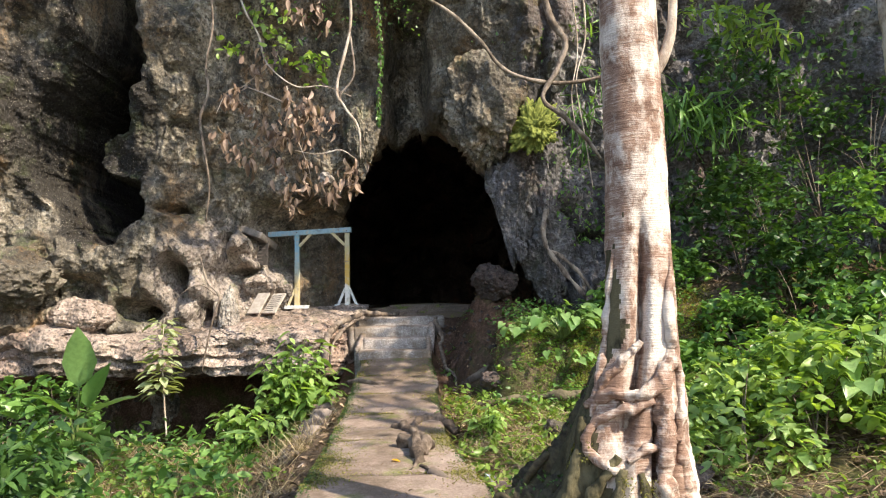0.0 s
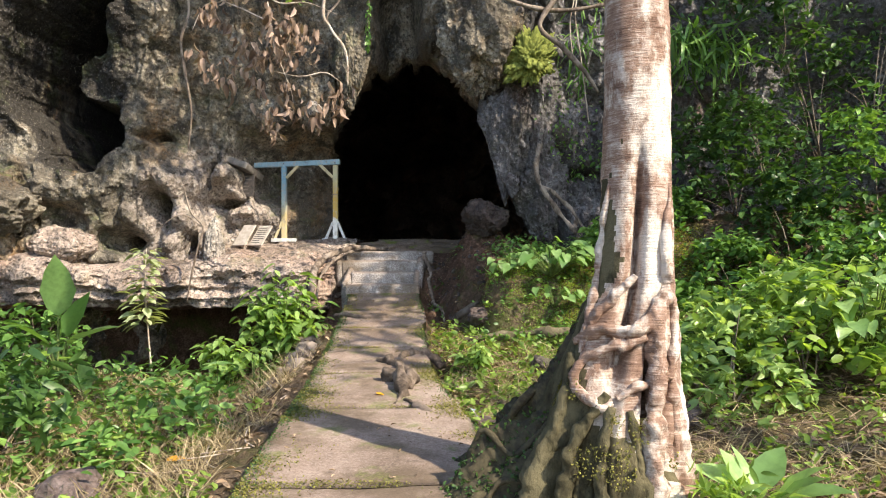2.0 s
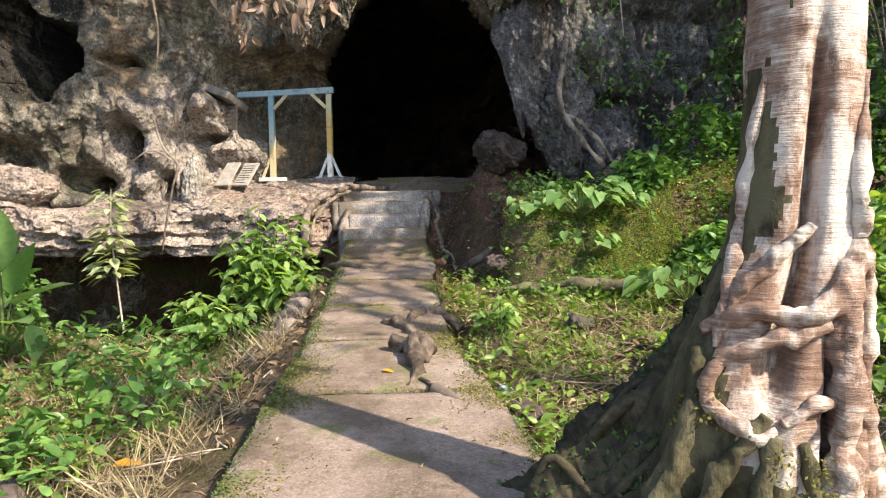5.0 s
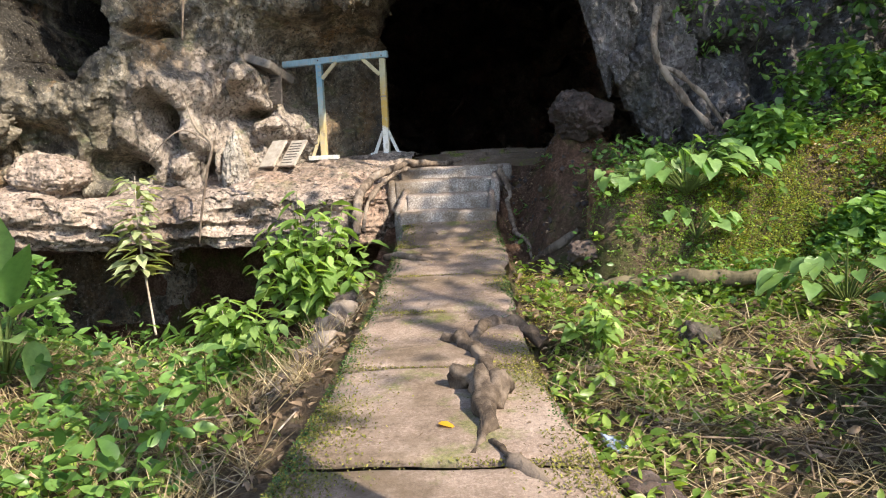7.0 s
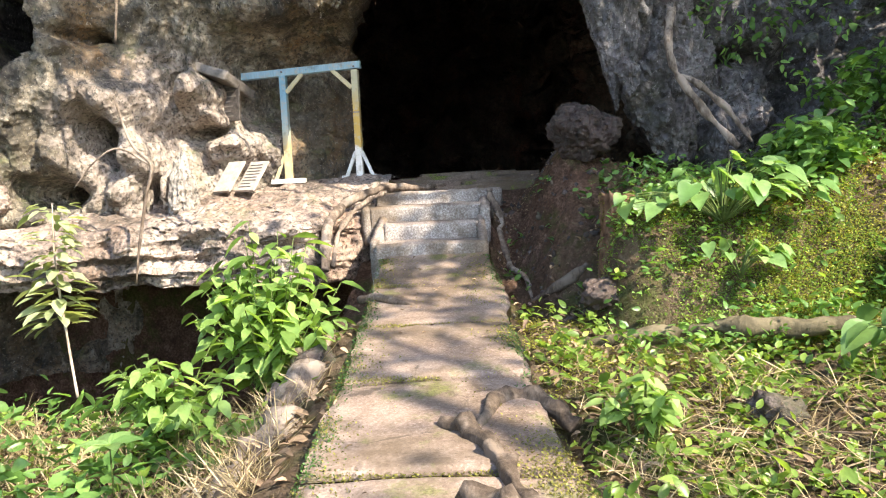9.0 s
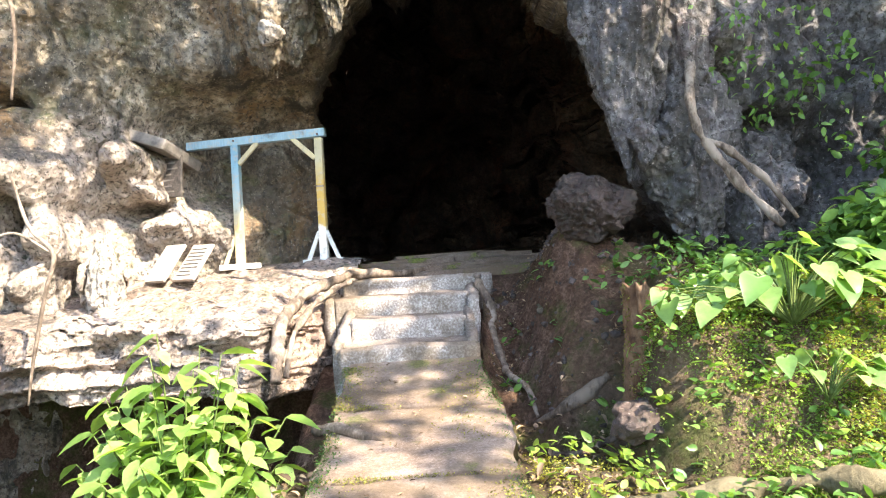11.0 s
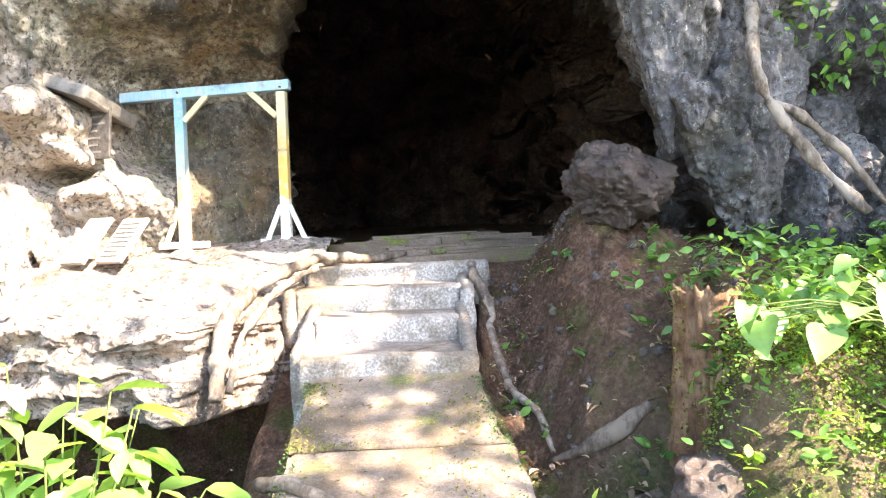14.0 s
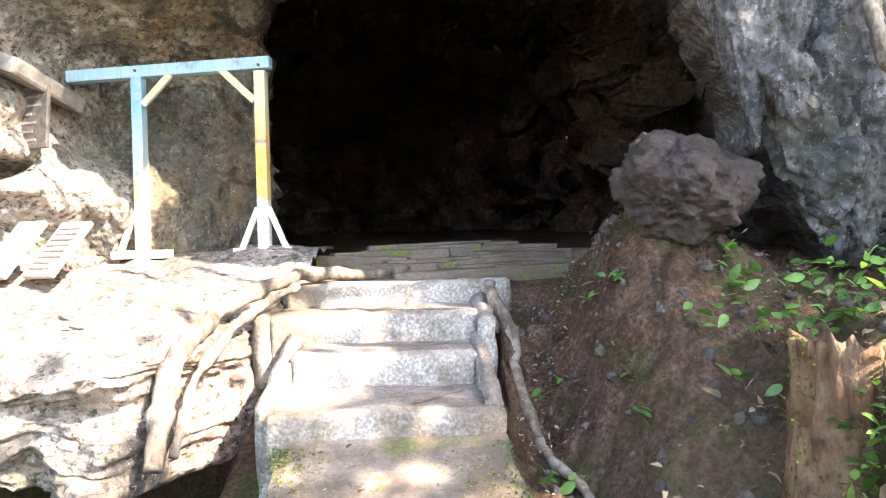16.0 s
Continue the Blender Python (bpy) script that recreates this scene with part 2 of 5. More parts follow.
def concrete_material(name, tone=1.0, moss=0.55, grey=0.0, pebbles=0.0):
    n = Nodes(name, 0.9, 0.25)
    a, b, c2 = (tuple(tone * (v + grey * (col[1] - v)) for v in col) for col in ((0.135, 0.09, 0.066), (0.29, 0.212, 0.165), (0.44, 0.348, 0.288)))
    c = n.ramp(n.mix(0.4, n.noise(1.8, 6, 0.65), n.noise(30, 4, 0.7)), (0.32, a), (0.52, b), (0.72, c2))
    grit = n.ramp(n.noise(75, 2, 0.5, None, 2.0), (0.3, 0.5), (0.42, 0.0))
    c = n.mix(grit, c, (0.1, 0.085, 0.07))
    speck = n.ramp(n.noise(60, 4, 0.7, None, 31.0), (0.5, 0.0), (0.62, 0.3))
    c = n.mix(speck, c, tuple(1.35 * v for v in c2))
    dots = n.ramp(n.noise(42, 4, 0.7, None, 51.0), (0.55, 0.0), (0.66, 0.35))
    c = n.mix(dots, c, tuple(0.8 * v for v in a))
    if pebbles:
        # exposed pebbles on the upright faces, smooth trowelled treads
        face = n.math("MULTIPLY", n.ramp(n.axis("Z", "Normal"), (0.3, 1.0), (0.7, 0.0)), pebbles)
        stones = n.ramp(n.noise(48, 3, 0.6, None, 71.0), (0.38, (0.2, 0.175, 0.16)), (0.52, (0.34, 0.31, 0.285)), (0.64, (0.54, 0.51, 0.48)))
        c = n.mix(face, c, stones)
    crack = n.math("MULTIPLY", n.ramp(n.math("ADD", n.voronoi(0.9, "DISTANCE_TO_EDGE"), n.math("MULTIPLY", n.noise(3.5, 7, 0.75), 0.12)), (0.058, 0.7), (0.068, 0.0)), n.ramp(n.noise(0.8, 3), (0.48, 0.0), (0.6, 1.0)))
    c = n.mix(crack, c, (0.05, 0.04, 0.03))
    dirt = n.ramp(n.noise(1.1, 6, 0.7, None, 14.0), (0.46, 0.0), (0.6, 0.75))
    c = n.mix(dirt, c, (0.1, 0.072, 0.045))
    mo = n.ramp(n.noise(2.4, 7, 0.72, None, 6.0), (0.55, 0.0), (0.64, moss))
    c = n.mix(mo, c, n.ramp(n.noise(60, 2), (0.3, (0.05, 0.065, 0.012)), (0.7, (0.17, 0.19, 0.04))))
    return n.done(c, n.mix(0.5, n.noise(60, 4, 0.7), n.noise(9, 6, 0.65)), 0.7, 0.02)


def bark_material(name, dark, mid, light, bands=True):
    n = Nodes(name, 0.85, 0.25)
    ring = n.noise(1.0, 5, 0.65, (7, 7, 95)) if bands else n.noise(1.0, 6, 0.7, (30, 30, 7))
    c = n.ramp(n.mix(0.6, ring, n.noise(7, 6, 0.65, None, 3.0)), (0.36, dark), (0.52, mid), (0.7, light))
    pale = n.ramp(n.noise(3.6, 7, 0.7, (1, 1, 0.55), 7.0), (0.48, 0.0), (0.58, 0.85))
    c = n.mix(pale, c, light)
    return n.done(c, n.mix(0.4, ring, n.noise(50, 4, 0.7)), 0.8, 0.02)


def leaf_material(name, dark, light, glow=0.35, gloss=0.45, island=True, yellow=0.04):
    n = Nodes(name, gloss, 0.4)
    c = n.ramp(n.random(island), (0.0, dark), (0.6, tuple(0.5 * (a + b) for a, b in zip(dark, light))), (0.9, light), (1.0 - yellow * 0.2, tuple(1.25 * v for v in light)))
    c = n.mix(n.ramp(n.noise(18, 4, 0.6), (0.4, 0.0), (0.75, 0.5)), c, tuple(0.55 * v for v in dark))
    m = n.done(c)
    tr = n.t.nodes.new("ShaderNodeBsdfTranslucent")
    n.link(n.mix(1.0, c, (1.5, 1.5, 0.6), "MULTIPLY"), tr.inputs[0])
    mix = n.t.nodes.new("ShaderNodeMixShader")
    mix.inputs[0].default_value = glow
    n.link(n.b.outputs[0], mix.inputs[1])
    n.link(tr.outputs[0], mix.inputs[2])
    n.link(mix.outputs[0], n.t.nodes["Material Output"].inputs[0])
    return m


def plain_material(name, lo, hi, scale=12, rough=0.8, stretch=None):
    n = Nodes(name, rough, 0.3)
    return n.done(n.ramp(n.noise(scale, 6, 0.65, stretch), (0.33, lo), (0.68, hi)), n.noise(scale * 4, 4, 0.7, stretch), 0.6, 0.01)


SOIL = soil_material()
CONCRETE = concrete_material("weathered_concrete", 0.88, 0.6, 0.05)
STEP_CONCRETE = concrete_material("grey_concrete", 1.1, 0.0, 0.35, 0.75)
BARK = bark_material("banded_bark", (0.1, 0.055, 0.037), (0.26, 0.165, 0.12), (0.66, 0.58, 0.5))
ROOT_BARK = bark_material("root_bark", (0.045, 0.033, 0.025), (0.14, 0.105, 0.08), (0.32, 0.26, 0.21), False)
FOOT_BARK = bark_material("mossy_shaded_foot_bark", (0.02, 0.016, 0.008), (0.055, 0.047, 0.023), (0.13, 0.11, 0.06), False)
PALE_ROOT = bark_material("pale_root_bark", (0.16, 0.115, 0.085), (0.34, 0.27, 0.21), (0.56, 0.48, 0.4), False)
MOSSY = plain_material("mossy_bark", (0.016, 0.012, 0.008), (0.085, 0.07, 0.036), 22)
MOSS = plain_material("moss", (0.07, 0.09, 0.015), (0.24, 0.26, 0.06), 14, 0.95)
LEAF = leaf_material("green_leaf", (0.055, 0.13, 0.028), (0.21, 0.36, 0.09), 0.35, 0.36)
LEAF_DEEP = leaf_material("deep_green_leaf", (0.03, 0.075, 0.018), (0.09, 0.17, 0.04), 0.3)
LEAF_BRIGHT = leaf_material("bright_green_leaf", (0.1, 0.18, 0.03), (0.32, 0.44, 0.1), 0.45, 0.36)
LEAF_ONE = leaf_material("broad_leaf", (0.12, 0.23, 0.065), (0.33, 0.48, 0.18), 0.4, 0.36, False)
LEAF_SUNNY = leaf_material("sunlit_shrub_leaf", (0.13, 0.23, 0.06), (0.4, 0.52, 0.2), 0.4, 0.33)
LEAF_PALE = leaf_material("pale_sapling_leaf", (0.24, 0.29, 0.14), (0.46, 0.5, 0.3), 0.35, 0.45, False)
LEAF_DRY = leaf_material("dry_leaf", (0.11, 0.068, 0.046), (0.4, 0.285, 0.22), 0.25, 0.8)
MOSS_TUFT = leaf_material("moss_tuft", (0.08, 0.08, 0.015), (0.27, 0.25, 0.06), 0.2, 0.9)
STRAW = leaf_material("straw", (0.2, 0.15, 0.08), (0.52, 0.42, 0.26), 0.2, 0.8)
LITTER = leaf_material("leaf_litter", (0.09, 0.058, 0.036), (0.42, 0.3, 0.2), 0.15, 0.85)

# ---- ground ----
def path_left(y):
    return np.interp(y, [-8, 0, 4, 5.8, 8, 9.7, 11, 12, 13.6], [-1.0, -1.1, -1.13, -1.2, -1.25, -1.3, -1.37, -1.4, -1.5])


def path_right(y):
    return np.interp(y, [-8, 0, 4, 5.5, 6.7, 8, 9.7, 10.5, 11.1, 12, 13.6], [0.6, 0.5, 0.45, 0.33, 0.12, -0.02, -0.1, -0.1, -0.1, -0.2, 0.0])


def path_top(y):
    return np.interp(y, [-8, 0, 4, 5.6, 7, 8, 9.6, 10.2, 11.1, 11.65, 12, 13, 13.7], [-0.1, 0, 0.14, 0.19, 0.25, 0.33, 0.51, 0.56, 0.68, 0.8, 0.91, 1.3, 1.6])


def ground(x, y):
    x, y = np.asarray(x, float), np.asarray(y, float)
    zp = path_top(y)
    p = xyz(x, y, 0 * x)
    rough = 0.10 * fbm(p, 0.8, 4, 0.5, 3) + 0.035 * fbm(p, 4.0, 3, 0.6, 8)
    dl, dr = path_left(y) - x, x - path_right(y)
    # left side: a crumbling bank, a weedy flat and a dark hollow under the rock shelf
    flat = np.interp(y, [-8, 4, 7, 8.5, 9.6, 10.6], [-0.05, -0.2, -0.22, -0.12, -0.14, -0.22])
    hollow = -1.5 * ss(0.0, 0.55, y - np.interp(x, [-6, -4.3, -2.6, -1.9], [11.2, 10.8, 10.2, 9.9])) * ss(-1.75, -2.3, x)
    left = zp - 0.1 + (flat - zp + 0.1) * ss(0.05, 1.1, dl) * (1 - ss(9.6, 11.5, y) * ss(-2.6, -1.6, x)) + hollow - 0.38 * ss(-0.1, 0.2, dl) * ss(9.9, 10.8, y) - 0.08
    left = left + 0.6 * ss(-6, -10, x)
    # right side: a shallow gutter, litter, a mossy bank and the slope of bare earth below the rock
    side = zp - 0.22 * ss(-0.08, 0.1, dr) - 0.3 * ss(-0.05, 0.2, dr) * ss(1.2, 0.3, dr) * ss(10.3, 11.0, y) * ss(13.2, 12.4, y) + 0.1 * ss(0.6, 2.0, dr)
    bank = 0.95 * ss(9.7, 10.5, y - 0.12 * (x - 1.2)) * ss(0.75, 1.1, x + 0.12 * np.sin(5 * y))
    earth = np.interp(y, [10.6, 11.4, 12.2, 13.3, 14], [0, -0.12, -0.05, 0.02, 0.05]) + 0.4 * ss(0.2, 1.5, x) * ss(11.6, 13.2, y)
    slope = 0.55 * ss(2.0, 4.5, x) * ss(4.0, 9, y) + 0.5 * ss(4, 9, x)
    right = side + np.maximum(bank, earth * ss(0.1, 0.5, dr)) * (1 - 0.35 * ss(11.5, 13.5, y)) + slope
    clay = np.interp(y, [10.8, 11.2, 11.8, 12.5, 13.2], [0.72, 0.9, 1.32, 1.84, 1.95])
    clay = clay - 0.28 * ss(1.05, 1.6, x)
    mound = ss(0.0, 0.75, x - 0.12) * ss(11.0, 11.5, y - 0.35 * ss(0.9, 1.3, x)) * ss(14.3, 13.5, y)
    right = right * (1 - mound) + clay * mound
    on = np.where(dl > 0, left, np.where(dr > 0, right, zp - 0.22 - 0.25 * ss(11.6, 12.0, y)))
    edge = np.where((dl > 0) | (dr > 0), 1.0, 0.0)
    bare = ss(10.8, 11.6, y) * ss(-0.2, 0.2, x) * ss(13.6, 13.0, y)
    z = on + rough * edge + bare * edge * (0.09 * fbm(p, 2.6, 4, 0.6, 23) + 0.05 * fbm(p, 8.0, 3, 0.6, 24, True))
    cave = ss(13.4, 13.8, y) * ss(-2.1, -1.7, x) + ss(14.6, 15.0, y) * ss(-1.7, -2.1, x)
    return z * (1 - cave) + cave * (1.6 + 0.055 * (y - 13.6) + 0.4 * rough)


def spaced(breaks):
    out = []
    for (a, b, step) in breaks:
        out.append(np.arange(a, b, step))
    return np.concatenate(out + [[breaks[-1][1]]])


gx = spaced([(-300, -20, 40), (-20, -7, 0.5), (-7, 5, 0.045), (5, 12, 0.4), (12, 300, 36)])
gy = spaced([(-300, -12, 36), (-12, 3, 0.4), (3, 14, 0.045), (14, 30, 0.35), (30, 300, 45)])
GX, GY = np.meshgrid(gx, gy, indexing="ij")
put("ground", raw_mesh("ground", xyz(GX, GY, ground(GX, GY)).reshape(-1, 3), grid_faces(len(gx), len(gy)), SOIL),
    None, "brown earth with leaf litter and patches of moss", category="ground", kind="structure")

# ---- the cliff with the cave mouth ----
MOUTH = [(-2.0, 0.6), (-2.1, 2.2), (-2.12, 3.3), (-1.95, 3.95), (-1.5, 4.5), (-1.05, 5.15), (-0.4, 5.6), (0.1, 5.15), (0.55, 4.65),
         (0.94, 4.15), (1.1, 3.6), (1.36, 3.05), (1.52, 2.64), (1.54, 2.42), (1.68, 2.14), (1.9, 1.86), (2.2, 1.62), (2.35, 0.6)]
CREVICE = [(-5.8, 8.2), (-5.85, 6.2), (-6.6, 5.25), (-6.75, 4.3), (-6.1, 3.45)]


FLOWS = [(-3.93, 3.4, 0.12, 0.5, 0.55), (-3.95, 3.03, 0.2, 0.18, 0.35), (-3.77, 3.1, 0.2, 0.19, 0.75), (-3.72, 2.78, 0.15, 0.11, 0.7), (-3.5, 2.42, 0.4, 0.3, 0.85), (-4.47, 2.86, 0.46, 0.26, 0.45), (-5.0, 3.0, 0.4, 0.45, 0.2),
         (-4.5, 2.27, 0.2, 0.3, 0.5), (-4.2, 1.83, 0.065, 0.28, 0.5), (-4.65, 1.83, 0.15, 0.18, 0.4), (-4.87, 2.49, 0.12, 0.24, -1.2), (-4.2, 3.05, 0.055, 0.18, -0.9), (-4.42, 1.75, 0.1, 0.17, -1.3), (-4.09, 1.67, 0.045, 0.14, -1.0),
         (-5.5, 1.8, 0.3, 0.16, -1.4), (-4.96, 3.7, 0.2, 0.07, -0.9), (-3.95, 2.58, 0.28, 0.09, -0.6), (-5.25, 2.3, 0.22, 0.28, 0.35), (-3.0, 4.1, 0.7, 0.35, 0.7), (-2.3, 4.6, 0.35, 0.4, 0.8), (-6.5, 2.6, 0.5, 0.3, 0.4),
         (1.5, 3.5, 0.28, 0.5, 0.45), (1.8, 3.3, 0.09, 0.6, -0.6), (2.3, 3.75, 0.3, 0.25, 0.5), (2.6, 3.0, 0.5, 0.1, -0.5), (3.2, 3.45, 0.4, 0.3, 0.5), (2.75, 2.4, 0.45, 0.3, 0.3), (1.85, 2.45, 0.22, 0.35, 0.35), (3.6, 2.6, 0.15, 0.5, -0.5), (2.2, 2.7, 0.06, 0.5, -0.35)]


def outline_distance(px, pz, pts, closed):
    best = np.full(px.shape, 1e9)
    inside = np.zeros(px.shape, bool)
    n = len(pts)
    for i in range(n if closed else n - 1):
        (ax, az), (bx, bz) = pts[i], pts[(i + 1) % n]
        t = np.clip(((px - ax) * (bx - ax) + (pz - az) * (bz - az)) / ((bx - ax) ** 2 + (bz - az) ** 2), 0, 1)
        best = np.minimum(best, np.hypot(px - ax - t * (bx - ax), pz - az - t * (bz - az)))
        if az != bz:
            cross = ((az > pz) != (bz > pz)) & (px < (bx - ax) * (pz - az) / (bz - az) + ax)
            inside ^= cross
    return np.where(inside & closed, best, -best)


def cliff(x, z):
    """The rock face: displaced places for a grid of x and z."""
    p = xyz(x, 0 * x, z)
    wob = 0.16 * fbm(p, 1.3, 3, 0.5, 31)
    face = np.interp(x, [-14, -9, -7, -5.2, -4.4, -3.8, -3.3, -2.2, -1.6, 0, 0.8, 1.5, 2.4, 3.6, 5, 7, 9, 14],
                     [8.5, 11.0, 12.2, 12.8, 13.3, 14.1, 14.75, 14.9, 14.6, 13.4, 12.4, 12.15, 12.4, 12.8, 12.7, 12.1, 11.2, 6.0])
    # the upper cliff hangs out over the foot
    out = np.interp(z, [0, 2.2, 3.6, 4.4, 5.5, 8, 12], [0, 0, 0.0, 0.35, 0.75, 1.3, 1.5])
    deep = np.interp(x, [-4.6, -3.6, -2, -0.6, 0.6, 1.5, 3], [0.8, 1.6, 1.9, 1.5, 1.0, 0.8, 0.8])
    y = face - out * deep
    y = y + 0.42 * fbm(p, 0.6, 3, 0.5, 11) + 0.13 * fbm(p * np.array([1, 1, 0.55]), 1.9, 4, 0.6, 12, True) * np.where(x < 1.4, 1, 1.3) + 0.035 * fbm(p, 7.5, 4, 0.6, 13)
    y = y - 0.10 * np.abs(fbm(p * np.array([1, 1, 0.3]), 3.2, 2, 0.5, 15)) * ss(-3.2, -4.2, x)
    # flowstone: folds, bulges and holes on the left of the mouth
    for bx, bz, sx, sz, amp in FLOWS:
        y = y - amp * np.exp(-((x - bx + 0.2 * wob) / sx) ** 2 - ((z - bz + 0.2 * wob) / sz) ** 2)
    d = outline_distance(x + wob * 0.6, z + wob * 0.5, MOUTH, True)
    inner = 6.0 * ss(-0.02, 0.14, d) + 7.0 * ss(0.1, 1.3, d)
    y = y + inner * (1 + 0.12 * fbm(p, 2.2, 3, 0.6, 18))
    c = -outline_distance(x + wob * 1.2, z + wob, CREVICE, False)
    y = y + 4.5 * ss(0.5 + 1.4 * np.abs(wob), 0.34, c)
    # a brown recess above the mouth, and the undercut below the shelf
    y = y + 1.5 * ss(0.55, 0.25, np.abs(x + 0.55 + wob)) * ss(4.9, 5.3, z) * ss(8.6, 7.4, z)
    y = y + 2.2 * ss(1.5, 0.8, z) * ss(-1.5, -2.2, x)
    # roll back over the top
    y = y + 0.25 * np.maximum(z - 8.5, 0) ** 2
    q = xyz(x, y, z)
    inside = ss(0.02, 0.3, d)
    x = x + inside * 0.22 * fbm(q, 1.6, 4, 0.6, 91) + 0.05 * fbm(q, 2.6, 3, 0.6, 93)
    z = z + inside * 0.22 * fbm(q + 5, 1.6, 4, 0.6, 92) + 0.05 * fbm(q + 9, 2.6, 3, 0.6, 94)
    # the chamber behind the mouth is wider than the mouth itself
    far = inner * ss(0.0, 0.12, d)
    k = 0.85 * (1 - np.exp(-far / 1.2)) + 0.1 * far
    x = x + (x + 0.3) * k
    z = z + (z - 2.4) * 0.7 * k
    return xyz(x, y, z)


# cave walls get a darker rock colour that stands in for the shade inside
SHADED_CAVE_ROCK = rock_material("shade_dark_cave_rock", (0.03, 0.021, 0.016), (0.095, 0.064, 0.048), (0.2, 0.145, 0.11), 0.7, 0.4, 0.2, (0.24, 0.11, 0.07))
cx = spaced([(-14, -8.5, 0.12), (-8.5, 4.8, 0.032), (4.8, 14, 0.09)])
cz = spaced([(-0.9, 1.4, 0.05), (1.4, 6.4, 0.032), (6.4, 8.6, 0.05), (8.6, 12.6, 0.3)])
CX, CZ = np.meshgrid(cx, cz, indexing="ij")
faces = grid_faces(len(cx), len(cz))
rocks = cliff(CX, CZ).reshape(-1, 3)
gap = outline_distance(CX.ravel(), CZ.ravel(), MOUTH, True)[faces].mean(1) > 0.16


def cut_out(name, keep, mat):
    used, back = np.unique(faces[keep], return_inverse=True)
    return raw_mesh(name, rocks[used], back.reshape(-1, 4), mat)


put("cave_wall", cut_out("cave_wall", gap, SHADED_CAVE_ROCK), None, "rock walls inside the cave, darkened in colour for the shade", category="cave wall", kind="structure")
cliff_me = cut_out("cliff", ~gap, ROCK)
cliff_me.materials.append(GREY_ROCK)
centre = rocks[faces[~gap]].mean(1)
cliff_me.polygons.foreach_set("material_index", (centre[:, 0] + 0.5 * fbm(centre, 1.6, 4, 0.65, 47) > 0.85 + 0.2 * (centre[:, 2] - 3)).astype(np.int32))
put("cliff", cliff_me, None, "pitted grey limestone cliff with a dark cave mouth", category="cliff", kind="structure")

# unseen rock shell behind, added to close the cave off from the sky
hill = bmesh.new()
bmesh.ops.create_cube(hill, size=1, matrix=pose(-1.0, 27.0, 6.0) @ Matrix.Diagonal((44.0, 20.0, 17.0, 1)))
bmesh.ops.delete(hill, geom=[f for f in hill.faces if f.normal.y < -0.5], context="FACES")
hill_me = bpy.data.meshes.new("hill")
hill.to_mesh(hill_me)
hill.free()
hill_me.materials.append(ROCK)
put("hill", hill_me, None, "unseen rock shell added behind the cliff to keep sky light out", category="hill", kind="structure")

# the shelf of layered rock along the foot of the cliff
PROFILE_Y = [15.9, 15.7, 14.8, 13.2, 12.15, 12.1, 12.04, 12.1, 12.02, 12.06, 12.1, 12.2, 12.6, 13.0, 13.6, 14.3, 15.6]
PROFILE_Z = [-1.0, 0.1, 0.5, 0.62, 0.7, 0.82, 0.86, 0.98, 1.04, 1.2, 1.31, 1.37, 1.46, 1.54, 1.7, 1.86, 1.98]
lx = spaced([(-10, -6.5, 0.08), (-6.5, -1.45, 0.03)])
lt = np.linspace(0, 1, 170)
LX, LT = np.meshgrid(lx, lt, indexing="ij")
k = np.linspace(0, 1, len(PROFILE_Y))
SY, SZ = np.interp(LT, k, PROFILE_Y), np.interp(LT, k, PROFILE_Z)
q = xyz(LX, SY, SZ)
front = ss(14.0, 12.2, SY)
SY = SY + ss(-2.35, -1.45, LX) * 1.35 * front - 0.25 * ss(-4.5, -8, LX) * front + front * (0.26 * fbm(q, 0.8, 3, 0.5, 41) + 0.16 * np.round(2.2 * fbm(q * np.array([1, 1, 1.6]), 2.1, 2, 0.5, 44)) / 2.2 + 0.07 * fbm(q * np.array([1, 1, 2.6]), 2.0, 5, 0.6, 42))
SZ = SZ + 0.07 * fbm(q, 1.4, 5, 0.55, 43) + 0.05 * np.round(2 * fbm(q, 1.2, 2, 0.5, 46)) / 2 - 0.12 * ss(-2.4, -1.5, LX) * front + 0.25 * ss(-5.5, -8.5, LX) * (LT > 0.3)
shelf_me = raw_mesh("rock_shelf", xyz(LX, SY, SZ).reshape(-1, 3), grid_faces(len(lx), len(lt)), STRATA)
# undercut faces take a darker rock: the shade below the lip, put into colour
shelf_me.materials.append(DARK_BROWN_ROCK)
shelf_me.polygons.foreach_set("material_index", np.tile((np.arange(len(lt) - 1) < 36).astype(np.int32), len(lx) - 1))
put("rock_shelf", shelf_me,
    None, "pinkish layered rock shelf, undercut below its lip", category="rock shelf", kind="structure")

# ---- the concrete path: slabs and steps ----
pavement = new("pavement")
tagged(pavement, "worn concrete path of cracked mossy slabs", "path", kind="structure")
JOINTS = [-6.0, -3.0, -0.4, 2.2, 4.3, 6.1, 7.4, 8.62, 9.8, 11.1, 12.02]


